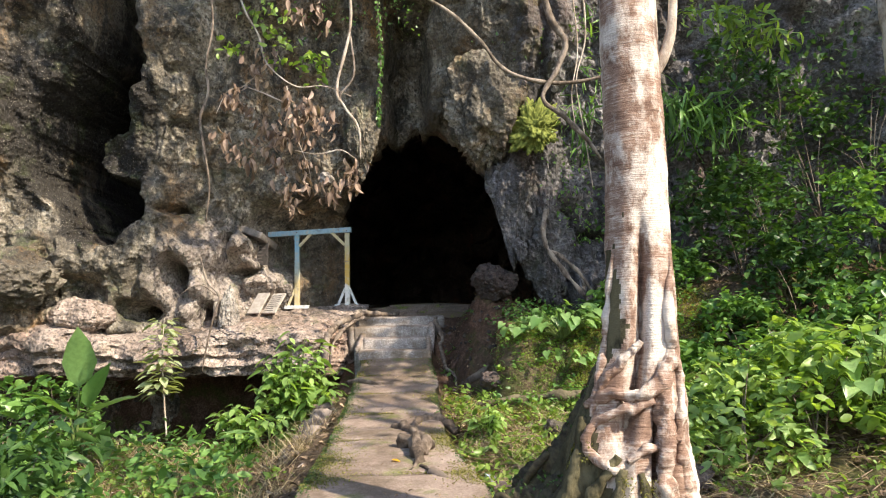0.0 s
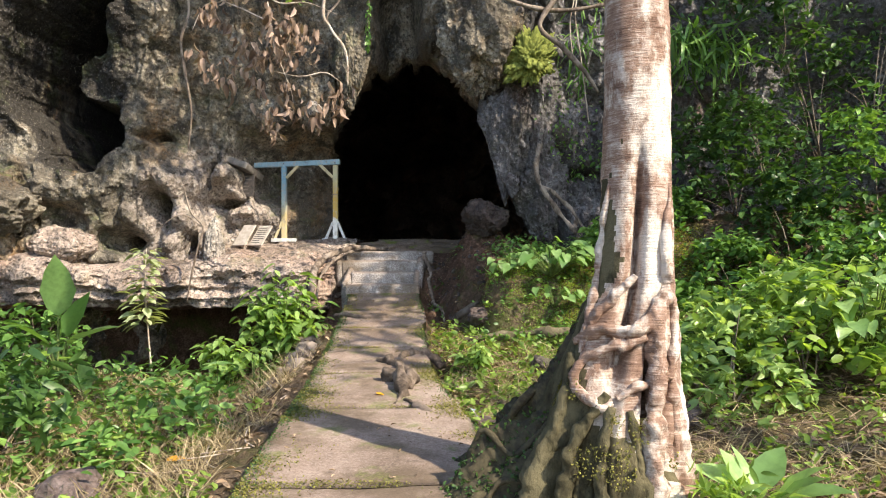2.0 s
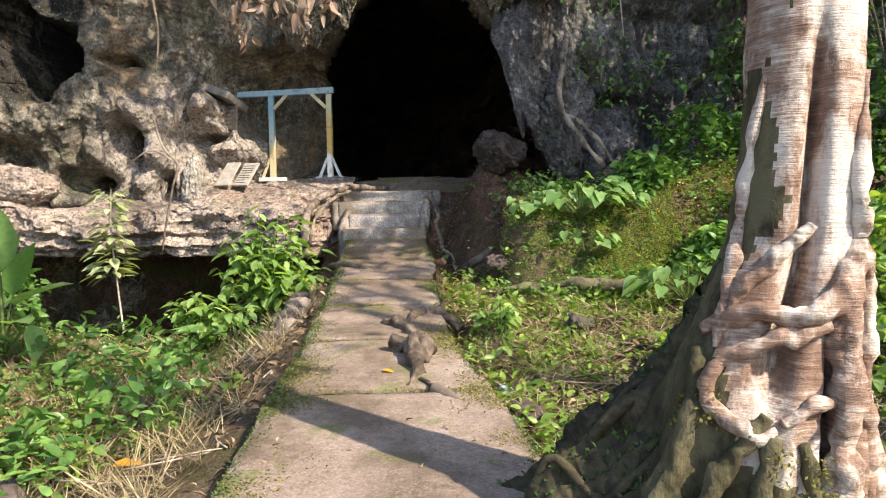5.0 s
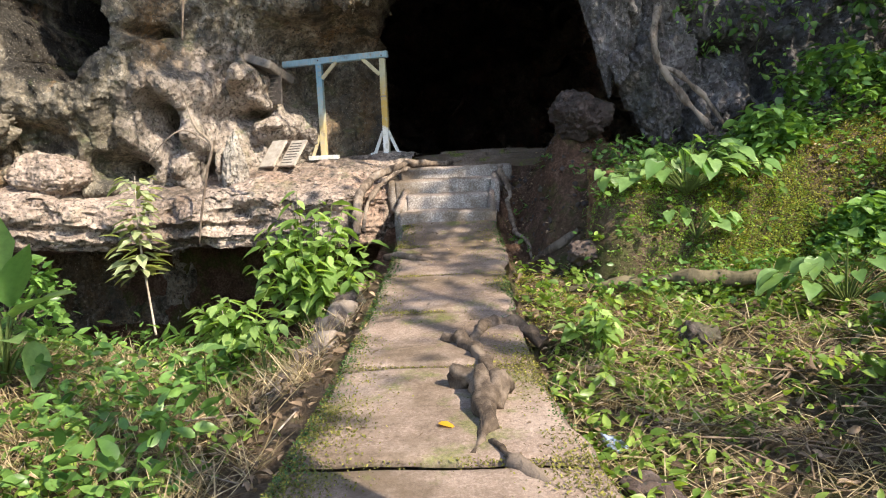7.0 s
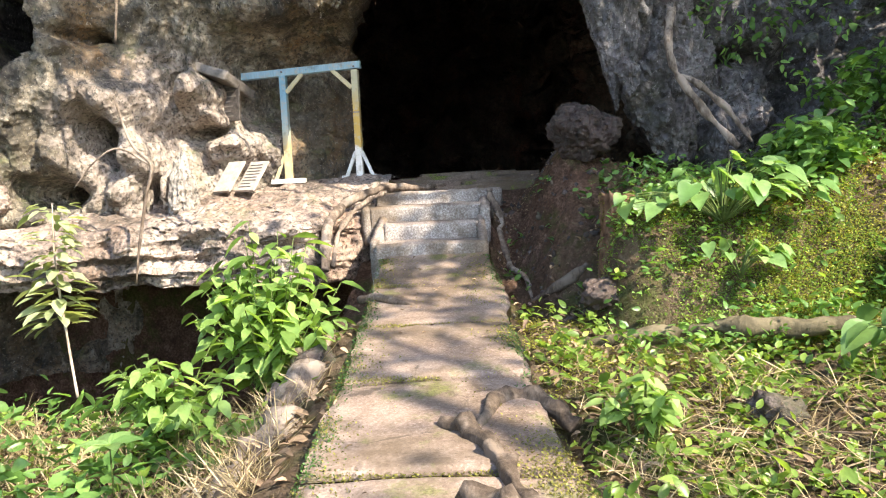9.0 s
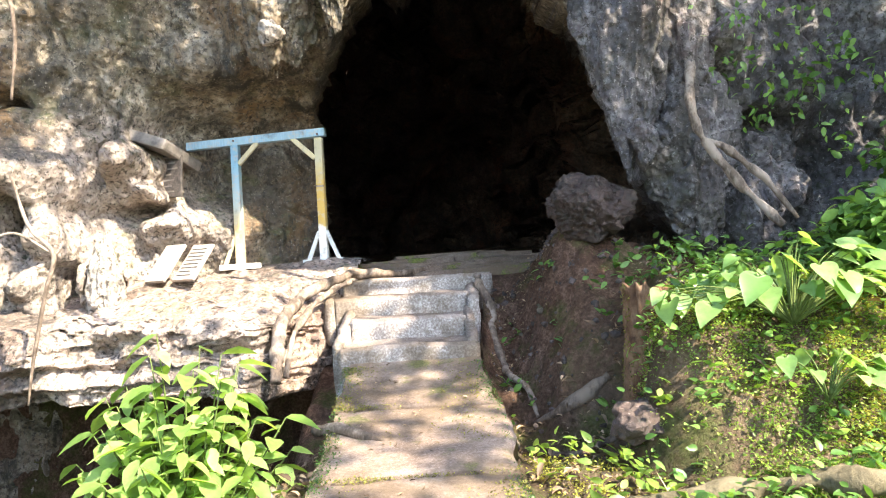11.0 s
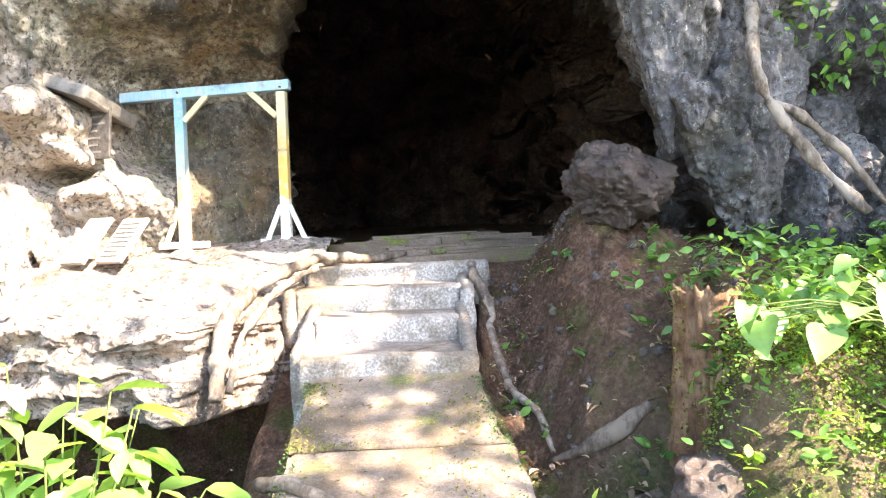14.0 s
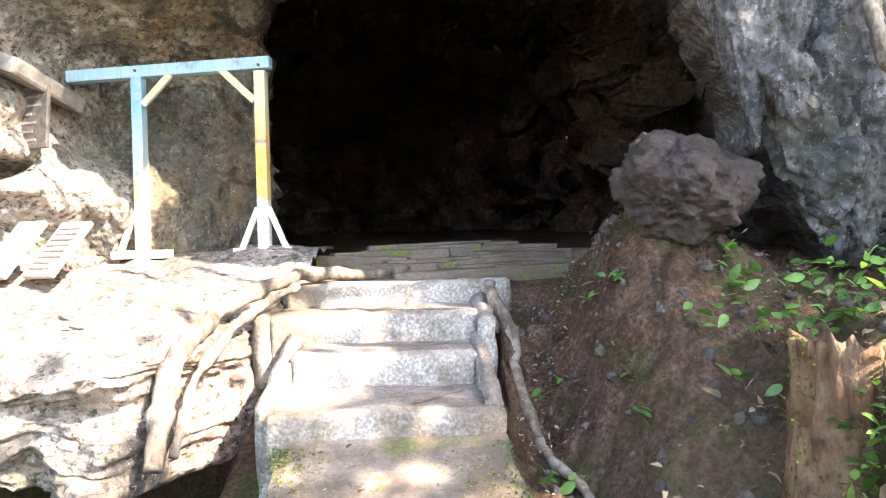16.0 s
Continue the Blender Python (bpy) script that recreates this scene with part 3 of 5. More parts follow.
def slab(i, y0, y1):
    u, v = np.linspace(0, 1, 34), np.linspace(0, 1, 40)
    U, V = np.meshgrid(u, v, indexing="ij")
    y = y0 + 0.015 + (y1 - y0 - 0.03) * V
    jag_l = 0.03 * fbm(xyz(0 * y, y, 0 * y), 2.2, 3, 0.6, 51)
    jag_r = 0.03 * fbm(xyz(0 * y + 9, y, 0 * y), 2.2, 3, 0.6, 52)
    xl, xr = path_left(y) + jag_l, path_right(y) + jag_r
    x = xl + (xr - xl) * U
    z = path_top(y) + 0.014 * fbm(xyz(x, y, 0 * x), 1.6, 4, 0.5, 53) + 0.012 * (V - 0.5) * (1 if i % 2 else -1)
    rim = np.minimum(np.minimum(U, 1 - U) * 20, np.minimum(V, 1 - V) * 24)
    z = z - 0.03 * (1 - np.clip(rim, 0, 1)) ** 2
    top = xyz(x, y, z)
    nu, nv = top.shape[:2]
    loop = [(a, 0) for a in range(nu)] + [(nu - 1, b) for b in range(1, nv)] + [(a, nv - 1) for a in range(nu - 2, -1, -1)] + [(0, b) for b in range(nv - 2, 0, -1)]
    ids = np.array([a * nv + b for a, b in loop])
    verts = top.reshape(-1, 3)
    low = verts[ids] - np.array([0, 0, 0.34])
    j = np.arange(len(ids))
    skirt = np.stack([ids, j + len(verts), (j + 1) % len(ids) + len(verts), np.roll(ids, -1)], -1)
    put("slab", raw_mesh("slab", np.vstack([verts, low]), np.vstack([grid_faces(nu, nv), skirt[:, ::-1]]), CONCRETE), pavement)


for i in range(len(JOINTS) - 1):
    slab(i, JOINTS[i], JOINTS[i + 1])

stairs = new("stairs")
tagged(stairs, "four short grey concrete steps up to the cave", "steps", kind="structure")


def block(name, x0, x1, y0, y1, z0, z1, parent, mat=STEP_CONCRETE, seed=0, wear=0.008, rise=0.0):
    """A cast block with worn, uneven faces; rise tips it along y."""
    bm = bmesh.new()
    bmesh.ops.create_cube(bm, size=1)
    bmesh.ops.bevel(bm, geom=bm.edges[:], offset=0.03, segments=2, affect="EDGES")
    size = Vector((x1 - x0, y1 - y0, z1 - z0))
    for v in bm.verts:
        r = 0.018
        inset = [0 if abs(a) >= 0.4999 else 1 for a in v.co]
        v.co = Vector([(math.copysign(0.5, a) * s - (math.copysign(r, a) if n else 0)) for a, s, n in zip(v.co, size, inset)])
    for axis_no in range(3):
        count = max(2, int(size[axis_no] / 0.045))
        for c in range(1, count):
            at = [0, 0, 0]
            at[axis_no] = -size[axis_no] / 2 + size[axis_no] * c / count
            no = [0, 0, 0]
            no[axis_no] = 1
            bmesh.ops.bisect_plane(bm, geom=bm.verts[:] + bm.edges[:] + bm.faces[:], plane_co=at, plane_no=no)
    mid = Vector(((x0 + x1) / 2, (y0 + y1) / 2, (z0 + z1) / 2))
    w = np.array([(v.co + mid)[:] for v in bm.verts])
    off = np.stack([fbm(w + 5 * a, 4.0, 4, 0.6, 60 + seed + a) for a in range(3)], -1) * wear
    for v, o in zip(bm.verts, off):
        v.co = v.co + mid + Vector(o) + Vector((0, 0, rise * v.co.y))
    for f in bm.faces:
        f.smooth = True
    return part(name, bm, mat, parent)


block("step", -1.46, -0.2, 11.97, 12.9, 0.5, 1.04, stairs, seed=1, wear=0.012)
block("step", -1.42, -0.27, 12.6, 13.2, 0.8, 1.25, stairs, seed=2, wear=0.012)
block("step", -1.64, -0.22, 13.05, 13.7, 0.85, 1.455, stairs, seed=3, wear=0.012)
block("step", -1.62, 0.08, 13.55, 13.98, 1.0, 1.63, stairs, seed=4, wear=0.012)
block("kerb", -1.5, -1.41, 12.03, 13.05, 0.6, 1.2, stairs, seed=5, wear=0.014, rise=0.24)
block("kerb", -0.28, -0.19, 12.03, 13.05, 0.6, 1.2, stairs, seed=6, wear=0.014, rise=0.24)
block("kerb", -1.73, -1.62, 13.0, 13.55, 1.0, 1.48, stairs, seed=7, wear=0.014, rise=0.1)
block("kerb", -0.24, -0.12, 12.9, 13.55, 1.0, 1.47, stairs, seed=8, wear=0.016, rise=0.2)

# ---- leaves and plants ----
def blade(kind):
    """A leaf one unit long along +x: vertices and triangles."""
    if kind == "simple":
        v = [(0, 0, 0), (0.5, -0.3, 0.06), (0.5, 0.3, 0.06), (1, 0, -0.1), (0.5, 0, 0)]
        return np.array(v, float), np.array([(0, 1, 4), (0, 4, 2), (1, 3, 4), (4, 3, 2)])
    st, hw, droop = {
        "oval": ([0, 0.12, 0.4, 0.72, 1], [0.015, 0.17, 0.26, 0.17, 0.0], 0.18),
        "heart": ([-0.16, -0.08, 0.06, 0.24, 0.46, 0.7, 0.88, 1], [0.12, 0.27, 0.37, 0.41, 0.36, 0.22, 0.09, 0.0], 0.3),
        "lance": ([0, 0.15, 0.45, 0.75, 1], [0.01, 0.1, 0.14, 0.09, 0.0], 0.3),
        "strap": ([0, 0.2, 0.5, 0.8, 1], [0.025, 0.045, 0.05, 0.035, 0.0], 0.55),
        "straw": ([0, 0.25, 0.5, 0.75, 1], [0.006, 0.011, 0.011, 0.008, 0.0], 0.15),
        "curl": ([0, 0.2, 0.5, 0.8, 1], [0.02, 0.16, 0.2, 0.12, 0.0], 0.5),
    }[kind]
    st, hw = np.array(st, float), np.array(hw, float)
    fold = 0.9 if kind == "curl" else 0.3
    z = -droop * st * np.abs(st)
    mid = xyz(st * 1.0, 0 * st, z)
    if kind == "heart":
        mid[0] = (0, 0, 0)
    le, ri = xyz(st, hw, z + fold * hw), xyz(st, -hw, z + fold * hw)
    v = np.vstack([le, mid, ri])
    f = []
    n = len(st)
    for a in range(n - 1):
        for r in (0, n):
            f += [(r + a, r + a + n, r + a + n + 1), (r + a, r + a + n + 1, r + a + 1)]
    return v, np.array(f)


def leaves_mesh(name, kind, P, D, S, mat, tilt=0.5, rng=RNG, up=(0, 0, 1)):
    """Many leaves in one mesh: at P, pointing along D, S long."""
    tv, tf = blade(kind)
    P, D, S = np.asarray(P, float), np.asarray(D, float), np.asarray(S, float)
    D = D / (np.linalg.norm(D, axis=1)[:, None] + 1e-9)
    N = np.array(up, float) + tilt * rng.normal(size=P.shape)
    Y = np.cross(N, D)
    Y /= np.linalg.norm(Y, axis=1)[:, None] + 1e-9
    Z = np.cross(D, Y)
    v = P[:, None] + S[:, None, None] * (tv[None, :, 0:1] * D[:, None] + tv[None, :, 1:2] * Y[:, None] + tv[None, :, 2:3] * Z[:, None])
    f = tf[None] + (np.arange(len(P)) * len(tv))[:, None, None]
    return raw_mesh(name, v.reshape(-1, 3), f.reshape(-1, 3), mat)


def rosettes(C, per, rng, spread=0.06, lift=0.4):
    """Leaves round each centre: places and directions."""
    C = np.repeat(np.asarray(C, float), per, 0)
    a = rng.uniform(0, 2 * np.pi, len(C))
    D = xyz(np.cos(a), np.sin(a), lift + 0.45 * rng.normal(size=len(C)))
    return C + spread * rng.normal(size=C.shape) * np.array([1, 1, 0.7]), D


def bush(place, size, clumps, per, leaf, kind, mat, label, category="bush", name="bush", group="", seed=0, stems=7, lean=(0, 0), stem_mat=None):
    """A shrub: stems from one foot and clumps of leaves over an uneven dome."""
    rng = np.random.default_rng(100 + seed)
    ob = thing(name, place, label, category, group)
    a, h = rng.uniform(0, 2 * np.pi, clumps), rng.uniform(0, 1, clumps) ** 0.8
    r = np.sqrt(np.clip(1 - (h * 0.95) ** 2, 0.05, 1)) * rng.uniform(0.35, 1.0, clumps) ** 0.6
    C = xyz(r * np.cos(a) * size[0] + lean[0] * h, r * np.sin(a) * size[1] + lean[1] * h, h * size[2] * rng.uniform(0.75, 1.15, clumps) + 0.05)
    P, D = rosettes(C, per, rng, leaf * 0.45, -0.2)
    S = leaf * rng.uniform(0.55, 1.25, len(P))
    put("foliage", leaves_mesh("foliage", kind, P, D, S, mat, 0.5, rng), ob)
    pick = rng.permutation(clumps)[:stems]
    specs = [([(0.04 * rng.normal(), 0.04 * rng.normal(), -0.1), tuple(C[i] * np.array([0.4, 0.4, 0.5])), tuple(C[i])], [0.012, 0.008, 0.004]) for i in pick]
    for s in specs:
        put("stem", tubes_mesh("stem", [s], stem_mat or ROOT_BARK, sides=5, n=6), ob)
    return ob


def on_ground(x, y):
    return float(ground(np.array([x]), np.array([y]))[0])


# ---- the big tree beside the path ----
def big_tree():
    ob = thing("tree", (1.06, 4.02, 0.1), "tall tree with banded pale bark, wrapped by aerial roots", "tree")
    def profile(z):
        """Sideways shift and half-widths across and along the path, by height."""
        h = [-0.3, 0.0, 0.3, 0.6, 0.9, 1.2, 1.7, 2.6, 9.0]
        return (np.interp(z, h, [-0.19, -0.18, -0.16, -0.1, -0.03, 0.015, 0.035, 0.045, 0.0]),
                np.interp(z, h, [0.5, 0.44, 0.385, 0.335, 0.285, 0.215, 0.182, 0.166, 0.135]),
                np.interp(z, h, [0.42, 0.37, 0.33, 0.29, 0.245, 0.205, 0.182, 0.166, 0.135]))

    t, a = np.linspace(0, 1, 300) ** 1.25, np.linspace(0, 2 * np.pi, 110, endpoint=False)
    T, A = np.meshgrid(t, a, indexing="ij")
    z = T * 9.3 - 0.3
    sx, rx, ry = profile(z)
    # two fused stems with a dark groove between them, and root flutes towards the ground
    groove = np.exp(-(((A - 4.42 + 0.1 * np.sin(z * 2.6)) / 0.17) ** 2)) * ss(2.1, 1.5, z) * ss(0.55, 0.95, z)
    groove = groove + 0.7 * np.exp(-(((A - 4.95 - 0.1 * np.sin(z * 3.1)) / 0.1) ** 2)) * ss(1.0, 0.8, z) * ss(0.2, 0.45, z)
    flute = fbm(xyz(np.cos(A) * 2.6, np.sin(A) * 2.6, 0.25 * z), 1.5, 2, 0.5, 73, True)
    k = (1 - 0.58 * groove) * (1 + 0.17 * flute * ss(1.05, 0.1, z) + 0.03 * np.cos(2 * A + 0.4))
    p = xyz(sx + rx * k * np.cos(A), ry * k * np.sin(A), z)
    k = k * (1 + 0.035 * fbm(p, 4.0, 4, 0.55, 71) + 0.012 * fbm(p * np.array([1, 1, 9]), 7.0, 2, 0.5, 72) + 0.05 * fbm(p, 11.0, 3, 0.6, 70, True) * ss(0.7, 0.2, z))
    p = xyz(sx + rx * k * np.cos(A), ry * k * np.sin(A), z)
    trunk_faces = grid_faces(300, 110, True)[:, ::-1]
    trunk_me = raw_mesh("trunk", p.reshape(-1, 3), trunk_faces, BARK)
    # brown mossy bark over the spreading roots, shade painted up the left side
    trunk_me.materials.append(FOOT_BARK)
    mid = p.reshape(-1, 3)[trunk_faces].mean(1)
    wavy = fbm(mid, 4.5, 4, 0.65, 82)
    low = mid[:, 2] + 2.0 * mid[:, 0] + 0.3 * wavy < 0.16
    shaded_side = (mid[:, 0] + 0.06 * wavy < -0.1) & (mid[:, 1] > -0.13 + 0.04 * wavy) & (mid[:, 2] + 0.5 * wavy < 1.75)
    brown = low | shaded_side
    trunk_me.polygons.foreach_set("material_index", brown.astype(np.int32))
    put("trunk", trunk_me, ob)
    # mossy buttress that runs down towards the path
    bt, ba = np.linspace(0, 1, 120), np.linspace(0, np.pi, 100)
    BT, BA = np.meshgrid(bt, ba, indexing="ij")
    wide = 0.2 + 0.42 * BT
    high = 1.25 * (1 - BT) ** 1.4 + 0.06
    px = -0.04 - 0.98 * BT ** 1.05 + wide * np.cos(BA) * 0.5
    py = 0.02 + 0.5 * BT + wide * np.cos(BA) * 0.9
    pz = -0.16 + high * np.sin(BA) ** 0.9
    q = xyz(px, py, pz)
    fins = np.maximum(0, fbm(xyz(BA * 2.2, BT * 0.5, 0 * BT), 1.6, 2, 0.5, 74, True))
    pz = pz + (0.13 * fins + 0.025 * fbm(q, 7.0, 4, 0.6, 75)) * np.sin(BA)
    px = px + 0.025 * fbm(q, 7.5, 4, 0.6, 76) - 0.07 * fins * np.sin(BA)
    py = py + 0.025 * fbm(q + 7, 7.5, 4, 0.6, 77)
    put("buttress", raw_mesh("buttress", xyz(px, py, pz).reshape(-1, 3), grid_faces(120, 100)[:, ::-1], MOSSY), ob, "dark mossy buttress root")
    grid = xyz(px, py, pz)
    for k, j0 in enumerate((18, 32, 44, 56, 68, 80, 90)):
        rows_at = np.linspace(6, 116, 9).astype(int)
        cols = np.clip(j0 + 5 * np.sin(np.arange(9) * 1.3 + k), 4, 95).astype(int)
        put("root", tubes_mesh("root", [(grid[rows_at, cols], [0.008, 0.014, 0.019, 0.018, 0.013, 0.006])], MOSSY, sides=8, rough=0.4, bumps=9.0), ob)
    rb = np.random.default_rng(78)
    pick = rb.integers(0, 120 * 100, 6000)
    Pb = xyz(px, py, pz).reshape(-1, 3)[pick]
    put("moss_growth", leaves_mesh("moss_growth", "simple", Pb, rb.normal(size=Pb.shape) + np.array([-0.3, -0.3, 0.3]), rb.uniform(0.01, 0.035, len(Pb)), LEAF_DEEP, 0.8, rb), ob, kind="stuff")
    # aerial roots that wrap the foot, as lines over the face towards the walker
    def skin(x, zz, rad):
        cx, ax, ay = (float(v) for v in profile(np.array(zz)))
        f = min(0.985, max(-0.985, (x - cx) / ax))
        return (cx + f * ax * 1.02, -ay * math.sqrt(1 - f * f) - 0.3 * rad, zz)

    wraps = [
        ([(0.17, 1.75), (0.12, 1.34), (0.14, 1.19), (0.05, 1.05), (-0.05, 0.97), (-0.2, 0.98), (-0.36, 0.9)], [0.018, 0.035, 0.045, 0.055, 0.05, 0.04, 0.03]),
        ([(0.13, 1.22), (0.17, 1.08), (0.17, 0.9), (0.11, 0.73)], [0.025, 0.03, 0.034, 0.036]),
        ([(0.13, 0.74), (0.04, 0.715), (-0.06, 0.69), (-0.16, 0.64)], [0.03, 0.038, 0.036, 0.024]),
        ([(0.05, 1.02), (0.045, 0.85), (0.03, 0.6), (0.01, 0.35), (0.03, 0.0), (0.05, -0.25)], [0.04, 0.065, 0.07, 0.065, 0.075, 0.09]),
        ([(-0.04, 1.26), (-0.1, 1.18), (-0.21, 1.06), (-0.25, 0.98)], [0.03, 0.036, 0.028, 0.016]),
        ([(-0.13, 1.75), (-0.2, 1.41), (-0.24, 1.2), (-0.26, 1.0), (-0.3, 0.85)], [0.014, 0.028, 0.032, 0.03, 0.022]),
        ([(0.0, 0.95), (-0.1, 0.91), (-0.2, 0.88), (-0.3, 0.8), (-0.34, 0.69), (-0.25, 0.6), (-0.18, 0.62)], [0.03, 0.036, 0.034, 0.032, 0.034, 0.036, 0.02]),
        ([(-0.33, 0.84), (-0.4, 0.6), (-0.45, 0.42), (-0.53, 0.25), (-0.58, 0.05), (-0.6, -0.2)], [0.03, 0.04, 0.045, 0.042, 0.045, 0.05]),
        ([(-0.2, 0.66), (-0.29, 0.54), (-0.36, 0.42), (-0.42, 0.2), (-0.45, -0.1)], [0.03, 0.04, 0.045, 0.045, 0.05]),
        ([(-0.19, 0.6), (-0.24, 0.4), (-0.25, 0.2), (-0.22, -0.1)], [0.03, 0.038, 0.045, 0.05]),
        ([(-0.1, 0.58), (-0.07, 0.35), (-0.06, 0.15), (-0.05, -0.15)], [0.025, 0.035, 0.042, 0.05]),
        ([(0.14, 0.72), (0.15, 0.45), (0.17, 0.2), (0.2, -0.1)], [0.03, 0.045, 0.055, 0.075]),
    ]
    for i, (track, rad) in enumerate(wraps):
        pts = [skin(x, zz, rr) for (x, zz), rr in zip(track, rad)]
        put("aerial_root", tubes_mesh("aerial_root", [(pts, [0.8 * v for v in rad])], FOOT_BARK if i in (7, 8, 9, 10) else BARK, sides=12, n=64, rough=0.55, bumps=14.0), ob)
    # moss clinging to the roots at the foot
    rm = np.random.default_rng(79)
    mx, mz = rm.uniform(-0.58, 0.2, 5000), rm.uniform(-0.1, 0.75, 5000)
    keep = fbm(xyz(mx, mz, 0 * mx), 6.0, 3, 0.6, 81) > 0.42
    Pm = np.array([skin(x, zz, 0.15) for x, zz in zip(mx[keep], mz[keep])])
    put("foot_moss", leaves_mesh("foot_moss", "simple", Pm, rm.normal(size=Pm.shape) + np.array([0, -0.7, -0.3]), rm.uniform(0.008, 0.022, len(Pm)), MOSS_TUFT, 0.8, rm), ob, kind="stuff")
    for pts, rad in [([(0.12, 0.0, 2.72), (0.27, -0.02, 3.0), (0.33, 0.0, 3.4), (0.4, 0.1, 4.6), (0.3, 0.2, 6.0)], [0.03, 0.032, 0.03, 0.028, 0.02]),
                     ([(0.15, 0.03, 2.6), (0.2, 0.03, 3.0), (0.2, 0.05, 3.6), (0.16, 0.1, 5.0)], [0.03, 0.03, 0.028, 0.02])]:
        put("branch", tubes_mesh("branch", [(pts, rad)], PALE_ROOT, sides=10), ob)
    return ob


big_tree()

# ---- crowns overhead, out of sight, added to break up sunlight and block sky ----
def canopy_tree(place, top, crown, clumps, seed, label, per=26, leaf=0.24):
    """A tree whose crown is centred at top, an offset from its foot."""
    rng = np.random.default_rng(seed)
    ob = thing("unseen_tree", place, label, "tree", "trees around")
    tx, ty, tz = top
    put("trunk", tubes_mesh("trunk", [([(0, 0, -0.5), (0.15 * tx, 0.15 * ty, tz * 0.5), (tx, ty, tz)], [0.3, 0.22, 0.08])], ROOT_BARK, sides=12), ob)
    C = rng.normal(size=(clumps, 3))
    C = C / np.linalg.norm(C, axis=1)[:, None] * rng.uniform(0.3, 1, clumps)[:, None] ** 0.5 * np.array(crown) + np.array(top)
    P, D = rosettes(C, per, rng, 0.3, 0.0)
    put("crown", leaves_mesh("crown", "simple", P, D, leaf * rng.uniform(0.65, 1.3, len(P)), LEAF_DEEP, 0.8, rng), ob)
    for c in C[::9]:
        put("limb", tubes_mesh("limb", [([(0.5 * tx, 0.5 * ty, tz * 0.7), tuple(0.5 * (c + np.array(top)) * np.array([1, 1, 0.95])), tuple(c)], [0.07, 0.05, 0.02])], ROOT_BARK, sides=6, n=8), ob)


# on the cliff top, leaning out
canopy_tree((-4.5, 14.6, 11.2), (0.5, -4.2, -0.6), (3.2, 1.5, 1.2), 95, 1, "leafy tree leaning out from the cliff top")
canopy_tree((0.5, 14.6, 11.0), (-0.2, -4.3, -0.6), (3.0, 1.5, 1.2), 80, 2, "leafy tree leaning out from the cliff top")
canopy_tree((8.8, 12.5, 9.0), (-0.6, -4.6, 0.4), (3.0, 2.0, 1.0), 10, 3, "unseen leafy tree added to shade the slope")
# two more limbs, placed only for the shade and dapples they cast
canopy_tree((9.6, 11.8, 9.0), (-2.5, -4.9, -0.4), (1.6, 1.6, 0.6), 54, 9, "unseen leafy limb added to shade the cave mouth")
canopy_tree((0.5, 14.6, 11.0), (0.5, -6.7, -0.4), (2.0, 0.9, 0.5), 20, 10, "unseen leafy limb added to dapple the left rock face")
# behind the walker
canopy_tree((8.8, 12.3, 9.0), (-2.7, -6.0, 0.3), (1.5, 1.3, 0.6), 12, 8, "unseen leafy limb added to shade the steps")
canopy_tree((10.5, -1.5, 0.8), (-3.9, 3.4, 8.6), (1.4, 3.1, 0.7), 15, 6, "tall forest tree with a sparse crown", 20, 0.26)
canopy_tree((5.0, -7.0, 0.1), (0.5, 1.0, 8.5), (2.6, 2.2, 1.6), 30, 7, "forest tree with a thin crown")
canopy_tree((-9.0, -6.0, 0.2), (0, 0, 7.0), (3.6, 3.6, 3.4), 60, 4, "unseen leafy tree added to block the low sky")
canopy_tree((-1.0, -12.0, 0.2), (0, 0, 6.0), (4.6, 3.0, 3.6), 70, 5, "unseen broad leafy tree added to block the low sky")

# ---- the beam on two posts ----
def painted_wood(name, low, high, split):
    n = Nodes(name, 0.6, 0.35)
    grain = n.noise(1.0, 6, 0.7, (45, 45, 5))
    worn = n.ramp(n.noise(14, 6, 0.75), (0.5, 0.0), (0.64, 0.8))
    if split:
        h = n.math("ADD", n.axis("Z"), n.math("MULTIPLY", n.noise(9, 4), 0.16))
        c = n.ramp(n.math("MULTIPLY", n.math("SUBTRACT", h, 1.87), 0.6), *split)
    else:
        c = n.ramp(grain, (0.3, low), (0.7, high))
    c = n.mix(worn, c, (0.42, 0.37, 0.29))
    dirt = n.ramp(n.noise(5, 5, 0.7, None, 5.0), (0.56, 0.0), (0.7, 0.55))
    c = n.mix(dirt, c, (0.1, 0.09, 0.07))
    return n.done(c, grain, 0.4, 0.006)


BLUE, YELLOW, WHITE = (0.2, 0.36, 0.46), (0.5, 0.33, 0.08), (0.72, 0.7, 0.66)
PAINT_BLUE = painted_wood("worn_blue_paint", (0.2, 0.33, 0.4), (0.32, 0.46, 0.54), None)
PAINT_POST = painted_wood("yellow_and_white_paint", None, None, ((0.1, WHITE), (0.3, WHITE), (0.32, YELLOW), (0.62, YELLOW), (0.8, (0.45, 0.42, 0.27))))
PAINT_POST2 = painted_wood("blue_over_yellow_paint", None, None, ((0.05, (0.5, 0.42, 0.24)), (0.36, (0.46, 0.36, 0.18)), (0.52, (0.34, 0.42, 0.42)), (0.8, BLUE)))
PAINT_BRACE = painted_wood("bleached_yellow_paint", (0.45, 0.38, 0.2), (0.58, 0.5, 0.32), None)
PAINT_FOOT = painted_wood("grey_white_paint", (0.48, 0.5, 0.5), (0.66, 0.66, 0.64), None)


